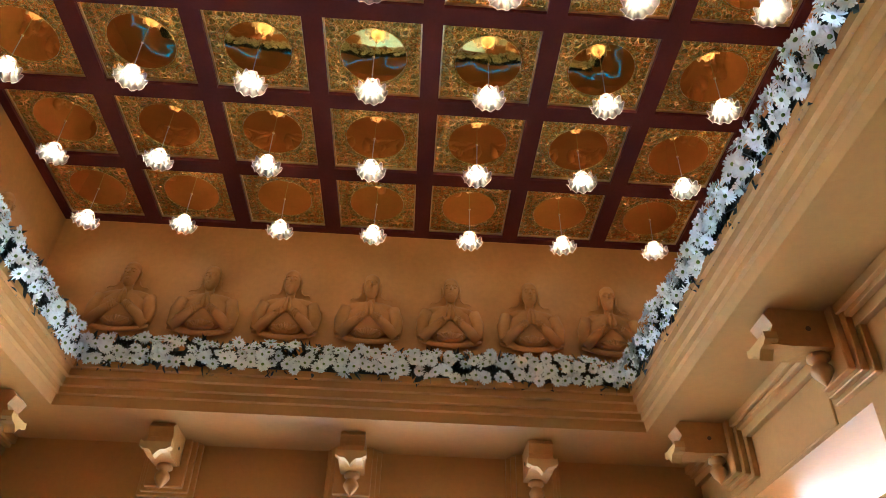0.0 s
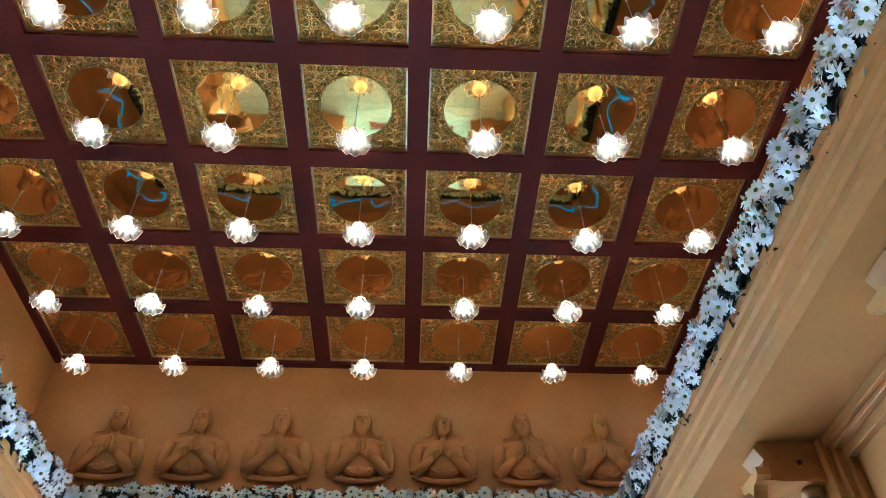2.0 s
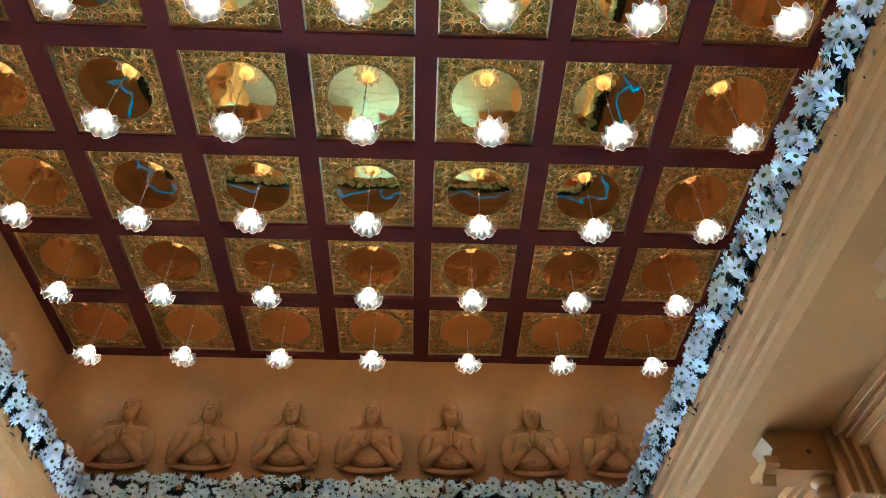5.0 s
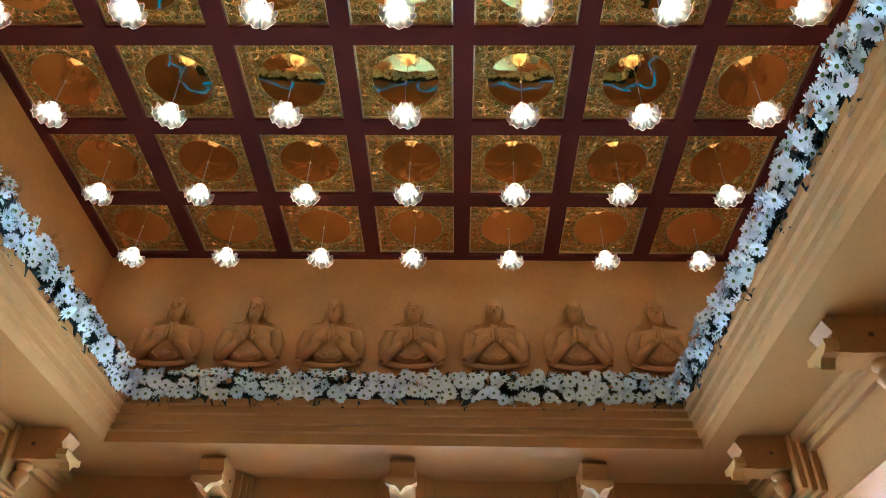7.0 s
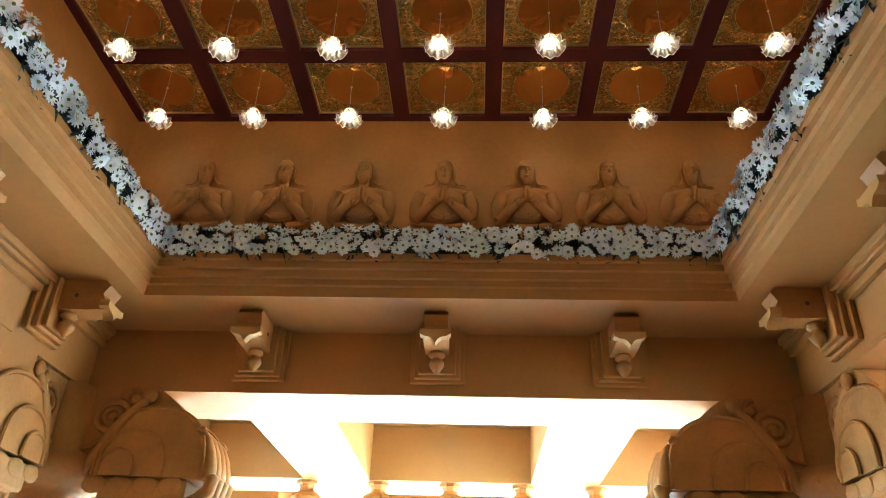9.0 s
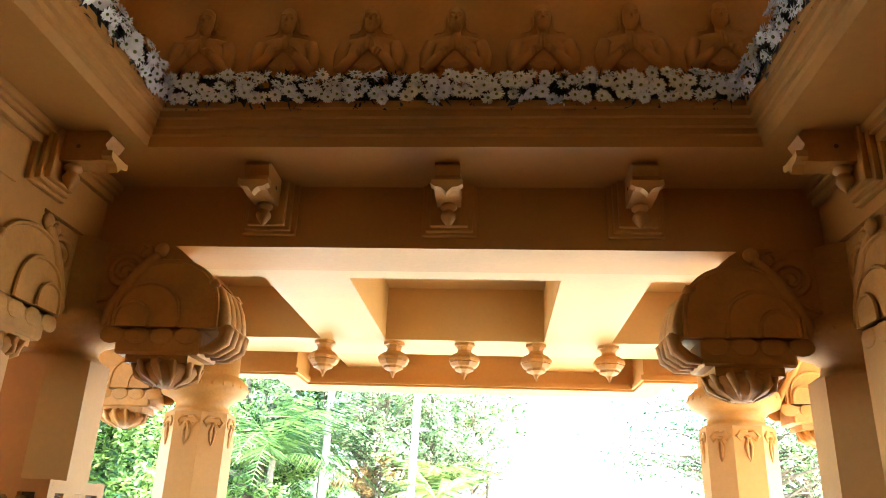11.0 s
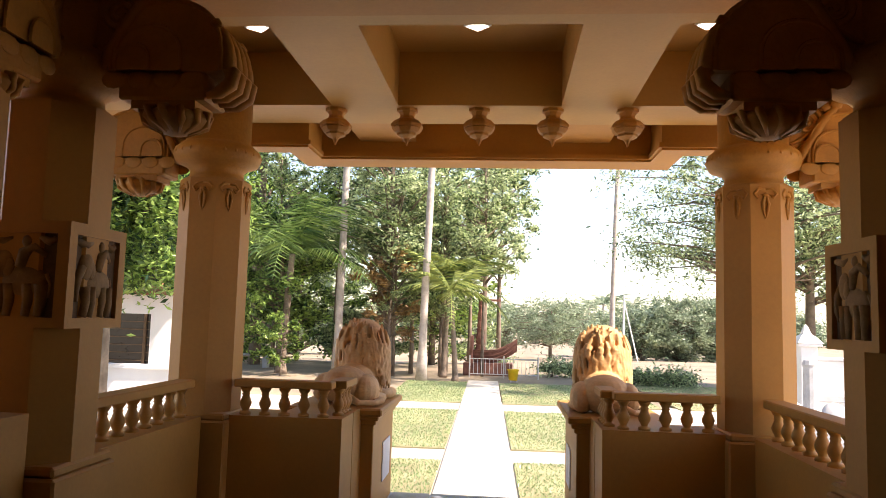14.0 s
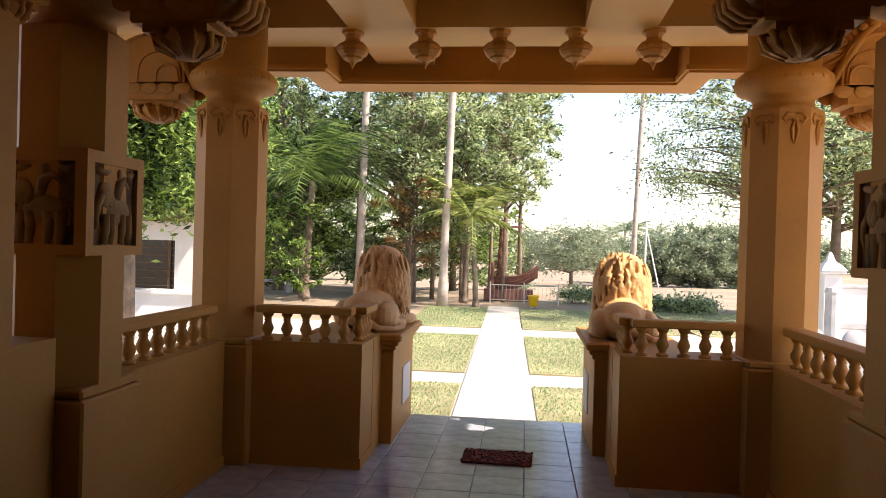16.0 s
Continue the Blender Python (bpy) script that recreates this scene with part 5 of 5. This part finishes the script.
# ---- boat monument, fence, bin ----
def boat_monument(x, y):
    e = thing("boat_monument", "red-brown cement boat monument with a carved mast block behind a fence", "monument", (x, y, GROUND_Z))
    b = B()
    box(b, -0.95, 0.75, -0.35, 0.35, 0, 0.42, 0.02)
    part("plinth", b, REDSTONE, e)
    b = B()
    secs = []
    for k in range(11):
        q = k / 10
        xx = -0.75 + 1.65 * q
        w = 0.34 * math.sin(math.pi * (0.12 + 0.80 * q)) ** 0.6
        rise = 0.42 * max(0, q - 0.45) ** 1.6 * 2.6
        secs.append([b.verts.new((xx, w * sx, 0.42 + rise + h)) for sx, h in ((-0.25, 0.0), (-0.8, 0.22), (-1.0, 0.44), (-0.86, 0.44), (0.86, 0.44), (1.0, 0.44), (0.8, 0.22), (0.25, 0.0))])
    for p, q in zip(secs, secs[1:]):
        for i in range(8):
            b.faces.new((p[i], p[(i + 1) % 8], q[(i + 1) % 8], q[i]))
    b.faces.new(secs[0]), b.faces.new(secs[-1][::-1])
    part("hull", b, REDSTONE, e, "curved planked hull", False)
    b = B()
    for k in range(3):
        tube(b, [(-0.74 + 1.6 * q, -0.345 * math.sin(math.pi * (0.12 + 0.8 * q)) ** 0.6 - 0.004, 0.56 + 0.12 * k + 0.42 * max(0, q - 0.45) ** 1.6 * 2.6) for q in (0, 0.25, 0.5, 0.75, 0.97)], [0.014] * 5, 5)
    part("strake", b, REDSTONE, e)
    b = B()
    for k in range(5):
        lathe(b, [(0.19 - 0.022 * k, 0.84 + 0.40 * k), (0.13 - 0.015 * k, 1.06 + 0.40 * k), (0.17 - 0.022 * k, 1.18 + 0.40 * k), (0.12 - 0.015 * k, 1.24 + 0.40 * k)], 8, (-0.38, 0, 0))
    box(b, -0.40, 0.30, -0.05, 0.05, 2.55, 2.63)
    part("mast_block", b, REDSTONE, e, "carved tapering mast block", False)
    b = B()
    box(b, -0.72, -0.62, -0.3, 0.3, 0.42, 1.35, 0.02)
    part("stern_board", b, REDSTONE, e)


boat_monument(-0.22, 27.6)


def fence(x0, x1, y):
    e = thing("metal_fence", "low pale metal fence in front of the boat monument", "fence", (x0, y, GROUND_Z))
    n = int((x1 - x0) / 0.13)
    b = B()
    for z in (0.12, 0.62):
        tube(b, [(0, 0, z), (x1 - x0, 0, z)], [0.016] * 2, 6)
    part("rail", b, STEEL, e)
    bb = B()
    tube(bb, [(0, 0, 0.12), (0, 0, 0.62)], [0.009] * 2, 5)
    me = mesh_of("bar", bb, STEEL)
    for k in range(n + 1):
        o = new("bar", me)
        o.parent, o.location = e, (k * (x1 - x0) / n, 0, 0)
    bb = B()
    tube(bb, [(0, 0, 0), (0, 0, 0.72)], [0.024] * 2, 6)
    me = mesh_of("post", bb, STEEL)
    for k in range(3):
        o = new("post", me)
        o.parent, o.location = e, (k * (x1 - x0) / 2, 0, 0)


fence(-0.9, 1.35, 26.3)
e = thing("waste_bin", "yellow plastic waste bin on the lawn", "bin", (0.52, 24.9, GROUND_Z))
b = B()
lathe(b, [(0.13, 0.06), (0.17, 0.36), (0.185, 0.37), (0.185, 0.40), (0.15, 0.40), (0.11, 0.12)], 14)
part("bucket", b, YELLOW, e, smooth=True)
b = B()
for a in (0, 2.1, 4.2):
    tube(b, [(0.13 * math.cos(a), 0.13 * math.sin(a), 0), (0.11 * math.cos(a), 0.11 * math.sin(a), 0.1)], [0.015] * 2, 5)
part("foot", b, STEEL, e)


# ---- white house beside the grove ----
def house():
    e = thing("white_house", "low white house with dark window and tiled roof", "house", (-6.8, 14.6, GROUND_Z))
    for x0, x1, y0, y1, z0, z1 in ((-6, 1.3, 0, 0.22, 0, 0.95), (0.62, 1.3, 0, 0.22, 0.95, 2.2), (-6, -2.0, 0, 0.22, 0.95, 2.2), (-2.0, 0.62, 0, 0.22, 1.85, 2.2), (1.08, 1.3, 0.22, 2.0, 0, 2.2)):
        part("wall", box(B(), x0, x1, y0, y1, z0, z1), WHITEWALL, e)
    b = B()
    box(b, -6.05, 1.36, -0.06, 0.0, 0.86, 0.93, 0.008)
    part("sill", b, WHITEWALL, e)
    w = part("window", box(B(), -2.0, 0.62, 0.1, 0.13, 0.95, 1.85), DARKGLASS, e, "dark recessed window")
    for k in range(4):
        part("window_post", box(B(), -2.0 + 0.82 * k, -1.95 + 0.82 * k, 0.06, 0.1, 0.95, 1.85), RELIEF_DARK, w)
    for k in range(6):
        part("window_bar", box(B(), -2.0, 0.62, 0.052, 0.06, 1.0 + 0.14 * k, 1.015 + 0.14 * k), RELIEF_DARK, w)
    b = B()
    extrude(b, [(-0.3, 2.19), (-0.3, 2.25), (1.1, 2.7), (2.4, 2.25), (2.4, 2.19), (1.1, 2.63)], Matrix(((0, 0, 1, 0), (1, 0, 0, 0), (0, 1, 0, 0), (0, 0, 0, 1))), -6.3, 1.34)
    part("roof", b, ROOFTILE, e, "red-brown tiled roof")


house()


# ---- stone boundary wall with gate pier and trough on the sunny side ----
def boundary():
    e = thing("boundary_wall", "pale stone boundary wall with moulded base", "wall", (6.5, 17.6, GROUND_Z))
    b = B()
    box(b, 0, 6, 0, 0.25, 0, 1.25)
    part("wall_body", b, WHITEWALL, e)
    b = B()
    box(b, -0.02, 6, -0.05, 0.30, 0.42, 0.56, 0.02)
    box(b, -0.02, 6, -0.04, 0.29, 1.25, 1.33, 0.02)
    part("moulding", b, GREYSTONE, e)
    e = thing("gate_pier", "white plastered gate pier with tiered cap", "pier", (6.38, 17.4, GROUND_Z))
    b = B()
    box(b, -0.17, 0.17, -0.17, 0.17, 0, 1.55, 0.015)
    part("shaft", b, WHITEWALL, e)
    b = B()
    box(b, -0.24, 0.24, -0.24, 0.24, 1.55, 1.62, 0.02)
    lathe(b, [(0.36, 1.62), (0.22, 1.74), (0.12, 1.80), (0.05, 1.95), (0.01, 2.0)], 4, turn=math.pi / 4)
    part("cap", b, WHITEWALL, e)
    e = thing("stone_post", "dark weathered stone post", "post", (5.88, 16.0, GROUND_Z))
    b = B()
    lathe(b, [(0.13, 0), (0.12, 0.5), (0.11, 1.2), (0.13, 1.25), (0.10, 1.33)], 10)
    part("shaft", b, GREYSTONE, e)
    e = thing("water_trough", "pale grey stone trough with carved scroll ends", "trough", (5.3, 14.2, GROUND_Z))
    b = B()
    box(b, -0.8, 1.6, -0.35, 0.35, 0, 0.42, 0.03)
    part("basin", b, GREYSTONE, e)
    for x in (-0.4, 0.25):
        b = B()
        lathe(b, [(0.16, -0.06), (0.19, -0.03), (0.19, 0.03), (0.16, 0.06)], 16)
        bmesh.ops.transform(b, matrix=pose(x, 0, 0.55, 90, 0, 0), verts=b.verts)
        part("scroll_end", b, GREYSTONE, e, smooth=True)


boundary()


# ---- utility poles and parked vehicle far off ----
def utility_pole(x, y, lean):
    e = thing("utility_pole", "pale concrete utility pole with stay at the field edge", "pole", (x, y, fall(y)))
    b = B()
    tube(b, [(0, 0, 0), (lean, 0, 5.6)], [0.11, 0.07], 8)
    part("shaft", b, WHITEWALL, e)
    b = B()
    tube(b, [(1.25, 0, 0), (lean, 0, 5.0)], [0.06, 0.05], 6)
    part("strut", b, WHITEWALL, e)


utility_pole(10.3, 66.0, 0.1)
e = thing("garden_bench", "low grey stone bench under the grove", "bench", (-8.8, 27.5, GROUND_Z))
b = B()
box(b, -0.8, 0.8, -0.2, 0.2, 0.38, 0.46, 0.01)
part("seat", b, GREYSTONE, e)
for x in (-0.6, 0.6):
    part("leg", box(B(), x - 0.08, x + 0.08, -0.16, 0.16, 0, 0.38), GREYSTONE, e)


# ---- floor tiles of the porch ----
floor_ob = bpy.data.objects["floor"]
TW = 0.352
bb = B()
box(bb, -TW / 2 + 0.003, TW / 2 - 0.003, -TW / 2 + 0.003, TW / 2 - 0.003, -0.0115, 0.0, 0.002)
TILE_ME = mesh_of("tile", bb, TILE)
rnd = random.Random(9)
rest = B()
for i in range(-8, 9):
    for j in range(-22, 24):
        x, y = 0.095 + i * TW, 0.35 + j * TW
        if abs(x) > 2.9 or y + TW / 2 > 8.64:
            continue
        if y > 4.3 and abs(x) < 1.95:
            o = new("tile", TILE_ME)
            o.parent = floor_ob
            o.location = (x, y, rnd.uniform(-0.0008, 0.0004))
        else:
            box(rest, x - TW / 2 + 0.003, x + TW / 2 - 0.003, y - TW / 2 + 0.003, y + TW / 2 - 0.003, -0.0115, 0.0)
o = new("tile_field", mesh_of("tile_field", rest, TILE))
o.parent = floor_ob
tagged(o, kind="stuff")
